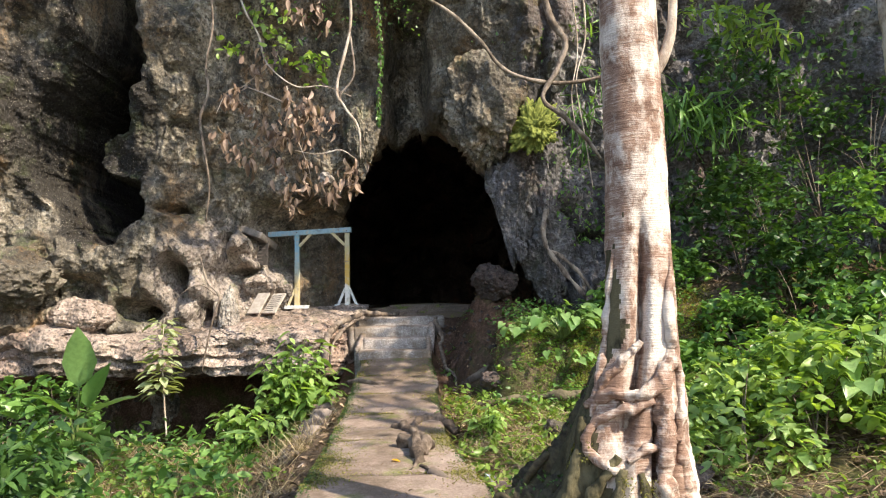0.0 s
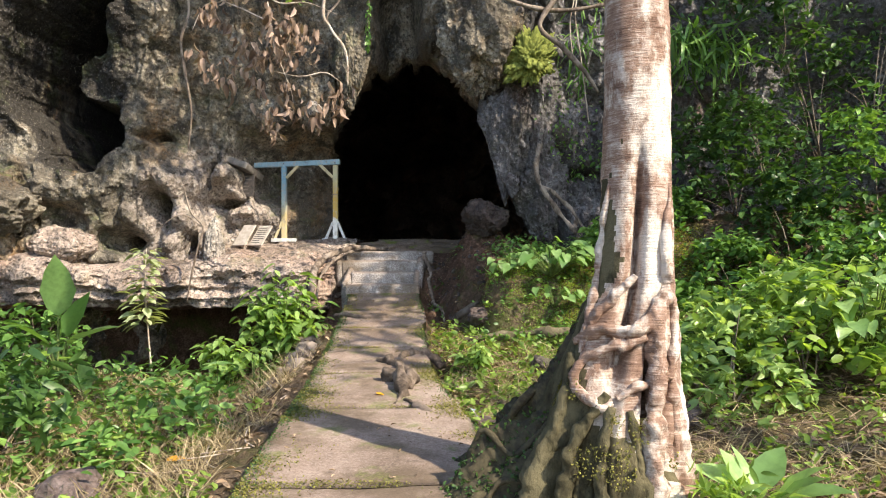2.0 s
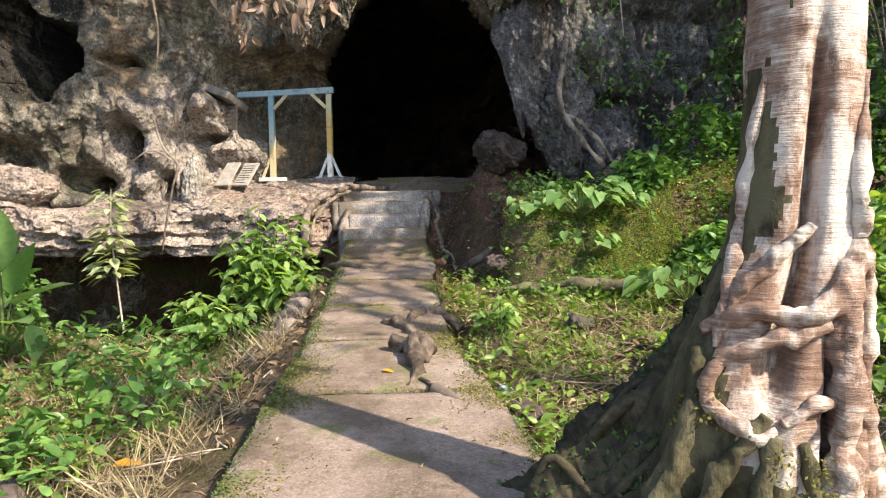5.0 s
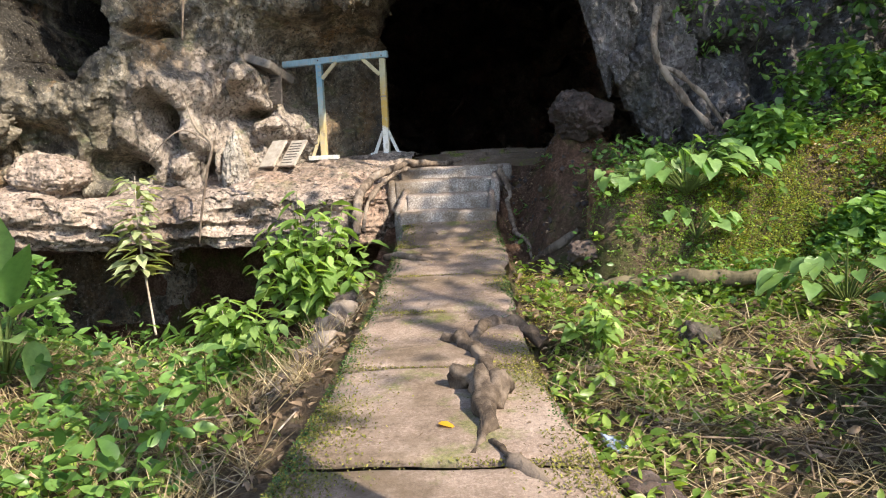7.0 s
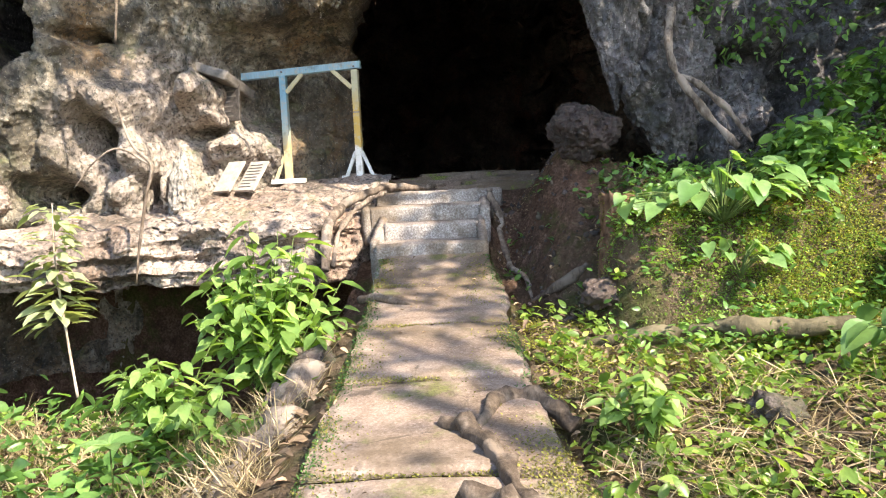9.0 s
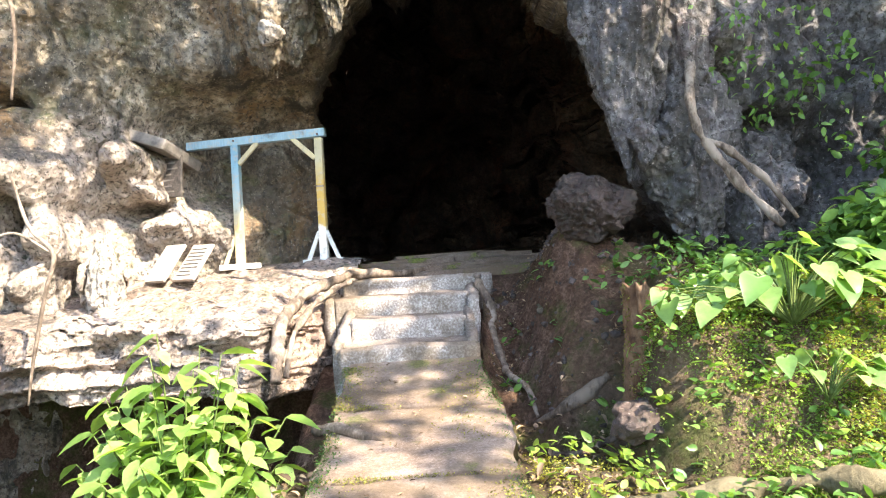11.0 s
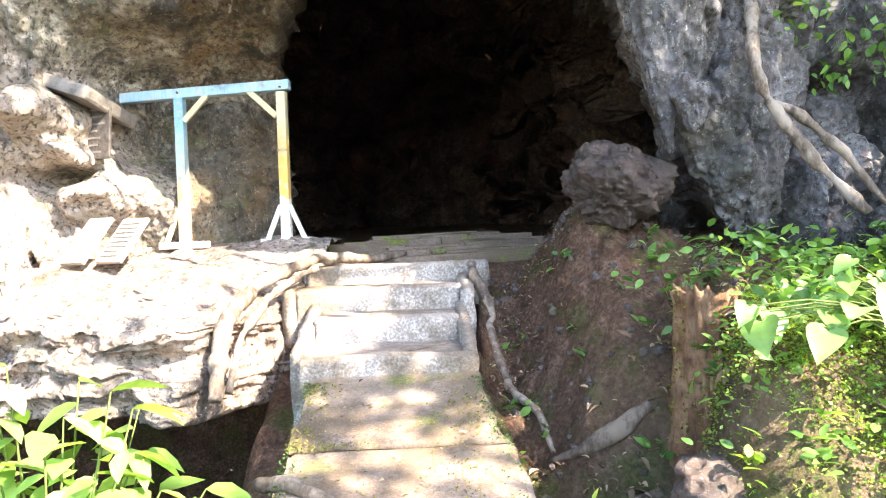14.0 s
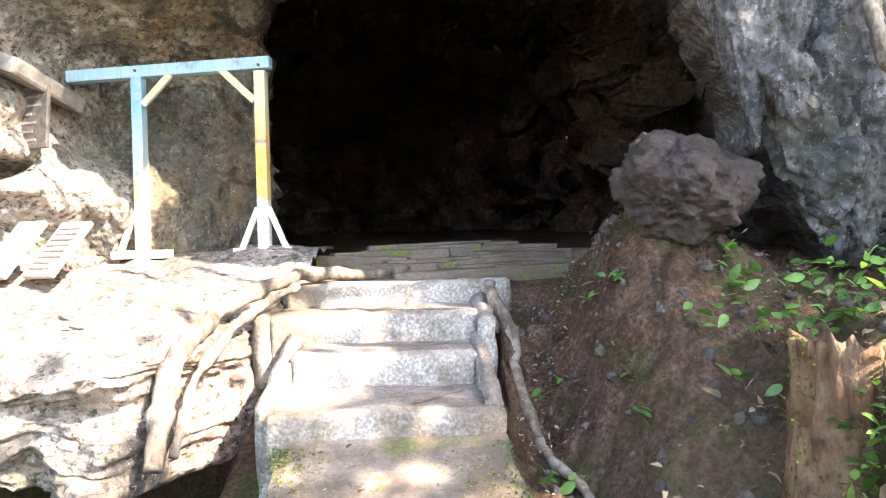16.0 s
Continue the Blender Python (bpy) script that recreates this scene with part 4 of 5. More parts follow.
def beam_between(name, a, b, w, d, mat, parent, bevel=0.008):
    a, b = Vector(a), Vector(b)
    bm = bevel_box((w, d, (b - a).length), bevel)
    turn = (b - a).to_track_quat("Z", "Y").to_matrix().to_4x4()
    bmesh.ops.transform(bm, matrix=Matrix.Translation((a + b) / 2) @ turn, verts=bm.verts)
    return part(name, bm, mat, parent)


def gantry():
    ob = thing("wooden_frame", (-2.96, 14.38, 1.845), "wooden beam on two braced posts, worn blue and yellow paint", "frame", turn=-7.0)
    s, top = 1.07, 1.59
    beam = beam_between("beam", (-0.62, 0, top - 0.02), (s + 0.09, 0, top + 0.025), 0.1, 0.1, PAINT_BLUE, ob)
    for x, m in ((0.0, PAINT_POST2), (s, PAINT_POST)):
        post = beam_between("post", (x, 0, 0.06), (x, 0, top - 0.04), 0.095, 0.095, m, ob)
        foot = beam_between("foot", (x - 0.26, 0, 0.032), (x + 0.24, 0, 0.032), 0.12, 0.07, PAINT_FOOT, ob)
        for k in ((-1,) if x == 0 else (-1, 1)):
            beam_between("foot_brace", (x + k * 0.19, -0.02, 0.06), (x + k * 0.045, -0.02, 0.4), 0.035, 0.05, PAINT_FOOT if x else PAINT_BRACE, foot)
    iron = plain_material("rusty_iron", (0.06, 0.03, 0.02), (0.16, 0.09, 0.06), 60)
    for x in (0.0, s):
        bm = bmesh.new()
        bmesh.ops.create_cone(bm, cap_ends=True, segments=8, radius1=0.014, radius2=0.011, depth=0.02, matrix=pose(x, -0.056, top, 90))
        part("bolt", bm, iron, beam)
    beam_between("knee_brace", (0.05, -0.03, top - 0.29), (0.3, -0.03, top - 0.04), 0.035, 0.06, PAINT_BRACE, ob)
    beam_between("knee_brace", (s - 0.05, -0.03, top - 0.29), (s - 0.33, -0.03, top - 0.02), 0.035, 0.06, PAINT_BRACE, ob)
    beam_between("strap", (s, -0.05, 0.94), (s, -0.05, 0.965), 0.1, 0.006, ROOT_BARK, post, 0.001)
    return ob


gantry()

# ---- boulder, hanging rock and dripstone ----
BOULDER_ROCK = rock_material("boulder_rock", (0.02, 0.013, 0.012), (0.056, 0.039, 0.034), (0.13, 0.098, 0.088), 0.5, 0.5, 0.15, (0.16, 0.09, 0.06))
put("boulder", lump_mesh("boulder", (0.35, 0.36, 0.3), BOULDER_ROCK, 5, 0.24, 1.4, 6, None, 0.045), None, "rough dark boulder on the earth bank at the cave mouth", category="boulder").matrix_basis = pose(0.97, 12.5, 2.2, 0, 8, 12)
def drip_rock(name, at, size, mat, seed, label, taper=0.0, hang=False, rough=0.2, detail=6):
    """Dripstone: a lump drawn out in z, with folds down its sides, narrowing upwards or, hanging, downwards."""
    me = lump_mesh(name, size, mat, seed, rough, 1.5, detail, None, 0.05 if hang else 0.025)
    v = np.empty(len(me.vertices) * 3, np.float32)
    me.vertices.foreach_get("co", v)
    v = v.reshape(-1, 3)
    h = np.clip((v[:, 2] / size[2] + 1) / 2, 0, 1)
    k = 1 - taper * ((1 - h) if hang else h)
    a = np.arctan2(v[:, 1], v[:, 0])
    folds = 1 + (0.04 if hang else 0.1) * fbm(xyz(np.cos(a) * 2.2, np.sin(a) * 2.2, v[:, 2] * 0.7 + seed), 1.4, 3, 0.6, seed)
    v[:, :2] *= (k * folds)[:, None]
    me.vertices.foreach_set("co", v.ravel())
    me.update()
    ob = put(name, me, None, label, category="rock", group="rocks at the cliff")
    ob.matrix_basis = pose(*at)
    return ob


drip_rock("dripstone", (-3.95, 12.95, 1.8), (0.22, 0.2, 0.46), PALE_ROCK, 11, "white dripstone stump on the rock shelf", 0.55)
drip_rock("rock_bulge", (-7.4, 11.8, 2.35), (0.85, 0.6, 0.5), ROCK, 16, "grey rock bulge with a red stain", 0.1, True)
drip_rock("rock_bulge", (-6.3, 12.2, 1.75), (0.5, 0.4, 0.3), STRATA, 18, "pinkish rock lump on the shelf", 0.1)
drip_rock("hanging_rock", (1.38, 12.3, 3.7), (0.55, 0.42, 1.1), GREY_ROCK, 21, "grey hanging rock with a pale broken tip", 0.66, True, 0.3)
drip_rock("broken_tip", (1.44, 12.1, 2.76), (0.13, 0.12, 0.17), GREY_ROCK, 27, "pale broken tip of the hanging rock", 0.3, True, 0.35, 5)
drip_rock("hanging_rock", (0.95, 11.95, 5.2), (0.78, 0.5, 0.85), ROCK, 28, "grey bulging rock over the cave mouth with a brown underside", 0.45, True, 0.32)
drip_rock("hanging_rock", (1.9, 12.45, 3.9), (0.45, 0.4, 1.1), GREY_ROCK, 22, "grey fluted rock beside the cave mouth", 0.5, True, 0.32)
drip_rock("hanging_rock", (-2.15, 13.4, 4.75), (0.6, 0.55, 0.75), ROCK, 23, "brown hanging rock above the wooden beam", 0.5, True, 0.28)
drip_rock("hanging_rock", (-1.45, 12.9, 5.1), (0.4, 0.4, 0.75), ROCK, 24, "rough hanging rock at the cave's lip", 0.6, True, 0.28)
drip_rock("speckled_rock", (1.98, 12.5, 2.62), (0.56, 0.42, 0.74), GREY_ROCK, 25, "speckled grey rock narrowing to its foot at the cave mouth", 0.6, True, 0.25)
drip_rock("small_rock", (-2.14, 13.0, 4.28), (0.13, 0.12, 0.12), PALE_ROCK, 26, "pale rock knob under the overhang", 0.0, False, 0.25, 4)

# ---- roots ----
KNOT_BARK = bark_material("dark_knotted_bark", (0.03, 0.021, 0.015), (0.085, 0.062, 0.045), (0.2, 0.155, 0.12), False)
ROOTS = [
    ("root", [(-2.0, 11.95, 0.78), (-2.02, 12.15, 1.05), (-2.0, 12.5, 1.35), (-1.85, 13.05, 1.55), (-1.45, 13.55, 1.7), (-0.95, 13.8, 1.68), (-0.7, 14.0, 1.72)], [0.05, 0.06, 0.065, 0.06, 0.05, 0.045, 0.03], "grey-brown tree root curving over the shelf"),
    ("root", [(-1.95, 12.1, 0.8), (-1.9, 12.4, 1.2), (-1.72, 12.95, 1.48), (-1.5, 13.4, 1.62)], [0.03, 0.03, 0.03, 0.025], "thin tree root beside the steps"),
    ("gnarled_root", [(-0.64, 7.98, 0.28), (-0.56, 7.93, 0.335), (-0.44, 7.82, 0.345), (-0.34, 7.6, 0.33), (-0.27, 7.35, 0.3), (-0.26, 7.1, 0.3), (-0.2, 6.85, 0.32), (-0.2, 6.7, 0.25)], [0.012, 0.035, 0.045, 0.05, 0.04, 0.05, 0.055, 0.04], "gnarled brown root lying over the path"),
    ("gnarled_root", [(-0.47, 7.1, 0.25), (-0.42, 7.04, 0.32), (-0.34, 6.93, 0.35), (-0.29, 6.72, 0.3), (-0.28, 6.45, 0.24), (-0.33, 6.2, 0.2)], [0.05, 0.06, 0.05, 0.055, 0.045, 0.02], "broken hollow root stump in the path"),
    ("gnarled_root", [(-0.28, 6.4, 0.2), (-0.2, 6.2, 0.225), (-0.05, 5.95, 0.2), (0.18, 5.7, 0.16)], [0.02, 0.03, 0.028, 0.02], "thin mossy root across the path"),
    ("gnarled_root", [(0.14, 8.1, 0.25), (0.02, 8.2, 0.32), (-0.12, 8.32, 0.35), (-0.26, 8.3, 0.35), (-0.38, 8.0, 0.33), (-0.4, 7.85, 0.31)], [0.04, 0.05, 0.045, 0.04, 0.03, 0.02], "arching root at the path's edge"),
    ("root", [(-1.45, 10.75, 0.6), (-1.3, 10.65, 0.64), (-1.1, 10.5, 0.62), (-0.9, 10.4, 0.58)], [0.035, 0.045, 0.04, 0.015], "root stub on the path's edge"),
    ("root", [(1.95, 12.2, 3.5), (1.84, 12.0, 3.15), (1.82, 11.92, 2.9), (1.95, 11.9, 2.62), (2.2, 11.85, 2.25), (2.45, 11.7, 1.9)], [0.04, 0.05, 0.048, 0.042, 0.038, 0.03], "pale bent root growing down the rock"),
    ("root", [(1.9, 11.95, 2.72), (2.1, 11.9, 2.6), (2.4, 11.85, 2.3), (2.6, 11.75, 1.95)], [0.022, 0.03, 0.03, 0.026], "pale forked root on the rock"),
]
def draped(*xy):
    """Places just above the ground along a plan line."""
    return [(x, y, on_ground(x, y) + 0.02) for x, y in xy]


ROOTS += [
    ("root", [(-0.1, 13.45, 1.6), (-0.08, 13.25, 1.5)] + draped((0.02, 13.05), (-0.02, 12.8), (0.06, 12.5), (0.08, 12.2), (0.2, 11.9), (0.24, 11.6)), [0.04, 0.045, 0.04, 0.035, 0.03, 0.02], "tree root running down beside the steps"),
    ("root", draped((0.2, 11.55), (0.4, 11.35), (0.62, 11.3), (0.78, 11.28)), [0.02, 0.04, 0.05, 0.04], "thick root on the bare earth slope"),
    ("root", draped((0.15, 11.2), (0.4, 11.05), (0.62, 11.0), (0.72, 10.95)), [0.018, 0.032, 0.036, 0.024], "root on the bare earth slope"),
    ("root", draped((-1.55, 10.0), (-1.68, 9.6), (-1.6, 9.2), (-1.66, 8.8), (-1.58, 8.4), (-1.7, 8.0), (-1.75, 7.6)), [0.06, 0.12, 0.14, 0.11, 0.12, 0.08, 0.04], "weathered root along the path's edge"),
    ("root", draped((-1.9, 9.7), (-1.8, 9.3), (-1.92, 8.9), (-1.85, 8.5), (-2.05, 8.0)), [0.03, 0.05, 0.055, 0.05, 0.03], "weathered root on the bank"),
]
for nm, pts, rad, label in ROOTS:
    put(nm, tubes_mesh(nm, [(pts, rad)], KNOT_BARK if nm == "gnarled_root" or "slope" in label else ROOT_BARK, sides=16, rough=0.85 if nm == "gnarled_root" else 0.5, bumps=13.0 if nm == "gnarled_root" else 8.0), None, label, category="root", group="tree roots")
LOG_BARK = bark_material("old_log_bark", (0.04, 0.035, 0.02), (0.09, 0.075, 0.045), (0.17, 0.14, 0.085), False)
put("fallen_log", tubes_mesh("fallen_log", [([(0.45, 9.62, 0.37), (1.0, 9.55, 0.42), (1.35, 9.5, 0.47), (1.6, 9.4, 0.48), (2.3, 9.2, 0.49)], [0.03, 0.06, 0.075, 0.06])], LOG_BARK, sides=18, rough=0.6, bumps=6.0),
    None, "pale fallen log lying along the bank", category="log")

# ---- plaques by the cave ----
BRONZE = plain_material("dark_plaque", (0.035, 0.03, 0.028), (0.1, 0.085, 0.075), 20, 0.5)
MARBLE = plain_material("pale_stone_tablet", (0.26, 0.225, 0.19), (0.46, 0.41, 0.36), 9, 0.6)
SLATE = plain_material("grey_slab", (0.1, 0.09, 0.08), (0.22, 0.195, 0.175), 8, 0.85)
INK = plain_material("dark_lettering", (0.04, 0.035, 0.03), (0.1, 0.09, 0.08), 30)


def tablet(place, w, h, mat, label, rows, tilt, turn, ink, rnd):
    ob = thing("stone_tablet", place, label, "plaque")
    ob.matrix_basis = pose(*place, tilt, 0, turn)
    bm = bevel_box((w, 0.035, h), 0.008)
    bmesh.ops.translate(bm, verts=bm.verts, vec=(0, 0, h / 2))
    face = part("tablet", bm, mat, ob)
    for r in range(rows):
        length = w * rnd.uniform(0.55, 0.8)
        bm = bevel_box((length, 0.006, h * 0.035), 0.002)
        bmesh.ops.translate(bm, verts=bm.verts, vec=((length - w * 0.8) / 2, -0.019, h * (0.86 - 0.74 * r / max(1, rows - 1))))
        part("lettering_bar", bm, ink, face)
    return ob


rnd = random.Random(5)
tablet((-3.6, 13.32, 1.74), 0.29, 0.52, MARBLE, "blank pale stone tablet leaning on the rock", 0, -40, -26, INK, rnd)
tablet((-3.3, 13.35, 1.74), 0.3, 0.52, MARBLE, "pale stone tablet with worn lettering, leaning back", 8, -42, -24, INK, rnd)
tablet((-3.66, 13.9, 2.72), 0.46, 0.55, BRONZE, "dark plaque with rows of worn letters under a slab", 7, -4, -20, SLATE, rnd)
slab_top = thing("stone_slab", (-3.75, 14.2, 3.28), "slanting grey stone slab above the dark plaque", "slab")
slab_top.matrix_basis = pose(-3.86, 14.0, 3.36, -12, 20, -14)
bm = bevel_box((0.95, 0.8, 0.13), 0.03)
part("slab_body", bm, SLATE, slab_top)


# ---- plants with leaves one by one ----
def leaf_data(kind, mat, name):
    v, f = blade(kind)
    return raw_mesh(name, v, f, mat)


def leafy_plant(name, place, label, category, kind, mat, specs, stem=0.008, stem_mat=None, group=""):
    """specs: (tip place of the stalk, way the leaf points, length), in the plant's own frame."""
    ob = thing(name, place, label, category, group)
    me = leaf_data(kind, mat, "leaf")
    for tip, way, length in specs:
        tip, way = Vector(tip), Vector(way).normalized()
        if stem:
            put("stalk", tubes_mesh("stalk", [([(0, 0, -0.05), tuple(tip * 0.5 + Vector((0, 0, 0.12 * tip.length))), tuple(tip)], [stem * 1.3, stem, stem * 0.6])], stem_mat or STALK, sides=5, n=7), ob)
        side = Vector((0, 0, 1)).cross(way)
        side = side.normalized() if side.length > 0.05 else Vector((0, 1, 0))
        m = Matrix((way, side, way.cross(side))).transposed().to_4x4()
        leaf = put("leaf", me, ob)
        leaf.matrix_basis = Matrix.Translation(tip) @ m @ pose(0, 0, 0, rnd.uniform(-25, 25)) @ Matrix.Scale(length, 4)
    return ob


STALK = plain_material("green_stalk", (0.06, 0.09, 0.02), (0.14, 0.18, 0.05), 20)


def spray(n, size, lift, length, seed, drop=0.3, facing=None):
    """Leaf specs over a low dome."""
    r = random.Random(seed)
    out = []
    for i in range(n):
        a, d = r.uniform(0, 2 * math.pi), math.sqrt(r.random())
        tip = (size[0] * d * math.cos(a), size[1] * d * math.sin(a), size[2] * (1 - 0.6 * d * d) * r.uniform(0.35, 1.2) + 0.04)
        way = (math.cos(a) + r.gauss(0, 0.4), math.sin(a) + r.gauss(0, 0.4) - (0.8 if facing else 0), (lift - 0.3 if facing else lift) - drop * d + r.gauss(0, 0.25))
        out.append((tip, way, length * r.uniform(0.6, 1.2)))
    return out


leafy_plant("heart_leaf_plant", (1.75, 10.3, 1.25), "low plant with broad heart-shaped leaves on the bank", "plant", "heart", LEAF_ONE, spray(72, (0.85, 0.4, 0.42), 0.1, 0.19, 1, 0.5, True), 0.005)
leafy_plant("heart_leaf_plant", (1.75, 9.95, 0.82), "broad heart-shaped leaves hanging down the mossy bank", "plant", "heart", LEAF_ONE, spray(16, (0.45, 0.2, 0.25), 0.1, 0.14, 7, 0.4, True), 0.005)
leafy_plant("heart_leaf_plant", (2.5, 8.6, 0.4), "plant with large pale green heart-shaped leaves", "plant", "heart", LEAF_ONE, spray(26, (0.55, 0.35, 0.5), 0.1, 0.2, 2, 0.5, True), 0.006)
leafy_plant("heart_leaf_plant", (3.9, 6.3, 0.5), "plant with broad green leaves among the shrubs", "plant", "heart", LEAF_ONE, spray(50, (0.9, 0.6, 0.8), 0.1, 0.2, 3, 0.5, True), 0.006)
leafy_plant("broad_leaf_plant", (1.62, 3.7, 0.14), "low plant with ribbed yellow-green leaves by the tree", "plant", "oval", LEAF_ONE, spray(11, (0.16, 0.14, 0.12), 0.55, 0.34, 4, 0.1), 0.006)
leafy_plant("banana_plant", (-4.45, 8.6, -0.05), "young banana plant with upright broad leaves", "plant", "oval", LEAF_ONE,
            [((0.0, 0, 0.85), (0.02, -0.1, 1), 0.75), ((0.12, 0, 0.6), (0.35, -0.1, 1), 0.62), ((0.1, 0.05, 0.5), (1, -0.2, 0.55), 0.7), ((-0.1, 0, 0.5), (-0.8, -0.2, 0.7), 0.6), ((0.2, -0.2, 0.35), (0.7, -0.7, 0.3), 0.55), ((0, -0.2, 0.4), (-0.2, -1, 0.2), 0.5), ((0.3, 0.0, 0.3), (0.4, -0.6, -0.6), 0.45)], 0.016)
sap = []
r9 = random.Random(9)
for i in range(130):
    a, hgt = r9.uniform(0, 2 * math.pi), 0.5 + 1.15 * (i / 130)
    out = r9.uniform(0.03, 0.2)
    sap.append(((out * math.cos(a) + 0.02 * hgt, out * math.sin(a), hgt), (math.cos(a), math.sin(a), r9.uniform(-0.5, 0.3)), r9.uniform(0.15, 0.26) * (1.1 - 0.45 * i / 130)))
sapling = leafy_plant("sapling", (-4.3, 10.7, 0.0), "slender young sapling with pale drooping leaves", "sapling", "oval", LEAF_PALE, sap, 0)
put("stem", tubes_mesh("stem", [([(0.12, 0, -0.2), (0.06, 0, 0.5), (0.02, 0, 1.1), (0.04, 0, 1.65)], [0.016, 0.013, 0.01, 0.004])], PALE_ROOT, sides=6), sapling)
shoot = leafy_plant("seedling", (-2.35, 7.9, 0.0), "bright green seedling with a star of leaves", "plant", "oval", LEAF_ONE, [((0, 0, 0.3), (math.cos(a), math.sin(a), 0.25), 0.17) for a in (0.2, 1.3, 2.3, 3.4, 4.4, 5.4)], 0.005)
# left shrub: every leaf of its own
r4 = random.Random(4)


def leafy_shrub(place, size, shoots, per, length, label, seed):
    r = random.Random(seed)
    ob = thing("shrub", place, label, "shrub")
    me = leaf_data("oval", LEAF_SHRUB, "leaf")
    for s in range(shoots):
        a, d = r.uniform(0, 2 * math.pi), math.sqrt(r.random())
        tip = Vector((size[0] * d * math.cos(a), size[1] * d * math.sin(a), size[2] * (1 - 0.45 * d) * r.uniform(0.6, 1.05)))
        stem = put("stem", tubes_mesh("stem", [([(0.05 * math.cos(a), 0.05 * math.sin(a), -0.15), tuple(tip * 0.55), tuple(tip)], [0.011, 0.008, 0.003])], STALK, sides=5, n=7), ob)
        for k in range(per):
            b = a + k * 2.4
            at = tip * (1 - 0.062 * k)
            way = Vector((math.cos(b), math.sin(b), r.uniform(-0.75, 0.15))).normalized()
            side = Vector((0, 0, 1)).cross(way).normalized()
            leaf = put("leaf", me, stem)
            leaf.matrix_basis = Matrix.Translation(at) @ Matrix((way, side, way.cross(side))).transposed().to_4x4() @ pose(0, 0, 0, r.uniform(-25, 25)) @ Matrix.Scale(length * r.uniform(0.6, 1.2), 4)


LEAF_SHRUB = leaf_material("fresh_green_leaf", (0.14, 0.24, 0.055), (0.37, 0.51, 0.17), 0.45, 0.36, False)
leafy_shrub((-2.05, 9.9, -0.1), (0.7, 0.5, 1.65), 60, 12, 0.2, "bright green leafy shrub beside the hollow", 41)
leafy_shrub((-2.6, 9.2, -0.1), (0.45, 0.4, 0.85), 18, 11, 0.17, "bright green leafy shrub in the weeds", 42)
leafy_shrub((0.5, 8.1, 0.2), (0.22, 0.5, 0.38), 12, 9, 0.13, "small leafy shrub at the path's edge", 43)
leafy_shrub((-2.0, 8.3, 0.1), (0.2, 0.2, 0.45), 6, 6, 0.13, "small leafy shrub on the bank", 44)
bush((-3.6, 6.0, -0.15), (0.75, 0.6, 0.75), 46, 9, 0.22, "lance", LEAF_DEEP, "deep green plant with narrow arching leaves", seed=4)
bush((-5.2, 8.4, -0.05), (0.8, 0.7, 0.9), 50, 8, 0.18, "oval", LEAF, "green weedy shrub on the flat", seed=5)
bush((-5.6, 10.2, 0.0), (0.7, 0.6, 0.7), 40, 8, 0.15, "oval", LEAF, "green weedy shrub near the hollow", seed=6)

# ---- shrubs on the right-hand slope ----
SHRUBS = [(2.6, 6.3, 0.7, 0.95), (3.4, 6.5, 0.8, 1.05), (4.5, 6.5, 0.9, 1.05), (5.6, 6.6, 0.9, 1.2), (2.9, 7.6, 0.6, 0.35), (3.9, 7.9, 0.8, 0.6), (5.0, 8.2, 1.0, 1.1),
          (6.2, 8.2, 1.0, 1.5), (3.4, 9.9, 0.5, 0.4), (4.3, 9.9, 0.8, 0.8), (5.3, 10.0, 1.0, 1.6), (2.8, 10.9, 0.5, 0.45), (3.7, 11.3, 0.7, 0.7), (5.0, 11.3, 1.0, 1.8), (6.6, 10.2, 1.2, 2.4), (7.4, 9.0, 1.0, 1.8)]
# leaf colour paints the light: paler on near sunlit shrubs, deeper behind
for i, (x, y, w, h) in enumerate(SHRUBS):
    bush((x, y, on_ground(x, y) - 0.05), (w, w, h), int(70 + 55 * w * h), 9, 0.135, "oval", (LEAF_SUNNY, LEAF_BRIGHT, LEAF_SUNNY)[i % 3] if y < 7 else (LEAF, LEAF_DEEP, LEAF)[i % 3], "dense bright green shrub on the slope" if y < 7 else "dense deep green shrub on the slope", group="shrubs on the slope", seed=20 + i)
# climbing shrub in front of the cliff; its deep leaf green paints the shade
for i, (x, y, z, w, h) in enumerate([(5.3, 11.0, 2.6, 0.8, 1.4), (6.3, 11.3, 3.2, 0.9, 1.8), (5.9, 11.4, 4.6, 0.7, 1.1), (4.6, 11.9, 3.0, 0.5, 0.9), (7.2, 11.2, 3.8, 0.9, 1.6), (5.2, 11.7, 5.6, 0.6, 0.9)]):
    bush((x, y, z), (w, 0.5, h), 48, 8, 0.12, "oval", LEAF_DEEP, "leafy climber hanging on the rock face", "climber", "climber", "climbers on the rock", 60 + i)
slim = thing("slender_tree", (6.15, 8.9, 1.2), "slender pale-barked tree among the shrubs", "tree")
put("trunk", tubes_mesh("trunk", [([(0, 0, -0.4), (0.05, 0, 1.5), (0.0, 0, 3.5), (-0.1, 0.1, 7.5)], [0.17, 0.13, 0.11, 0.06])], PALE_ROOT, sides=14, rough=0.2), slim)
put("vine", tubes_mesh("vine", [([(0.15, -0.1, 0.2), (-0.14, -0.12, 1.2), (0.13, -0.1, 2.4), (-0.1, -0.1, 4.0)], [0.03, 0.03, 0.025, 0.02])], ROOT_BARK, sides=8), slim)


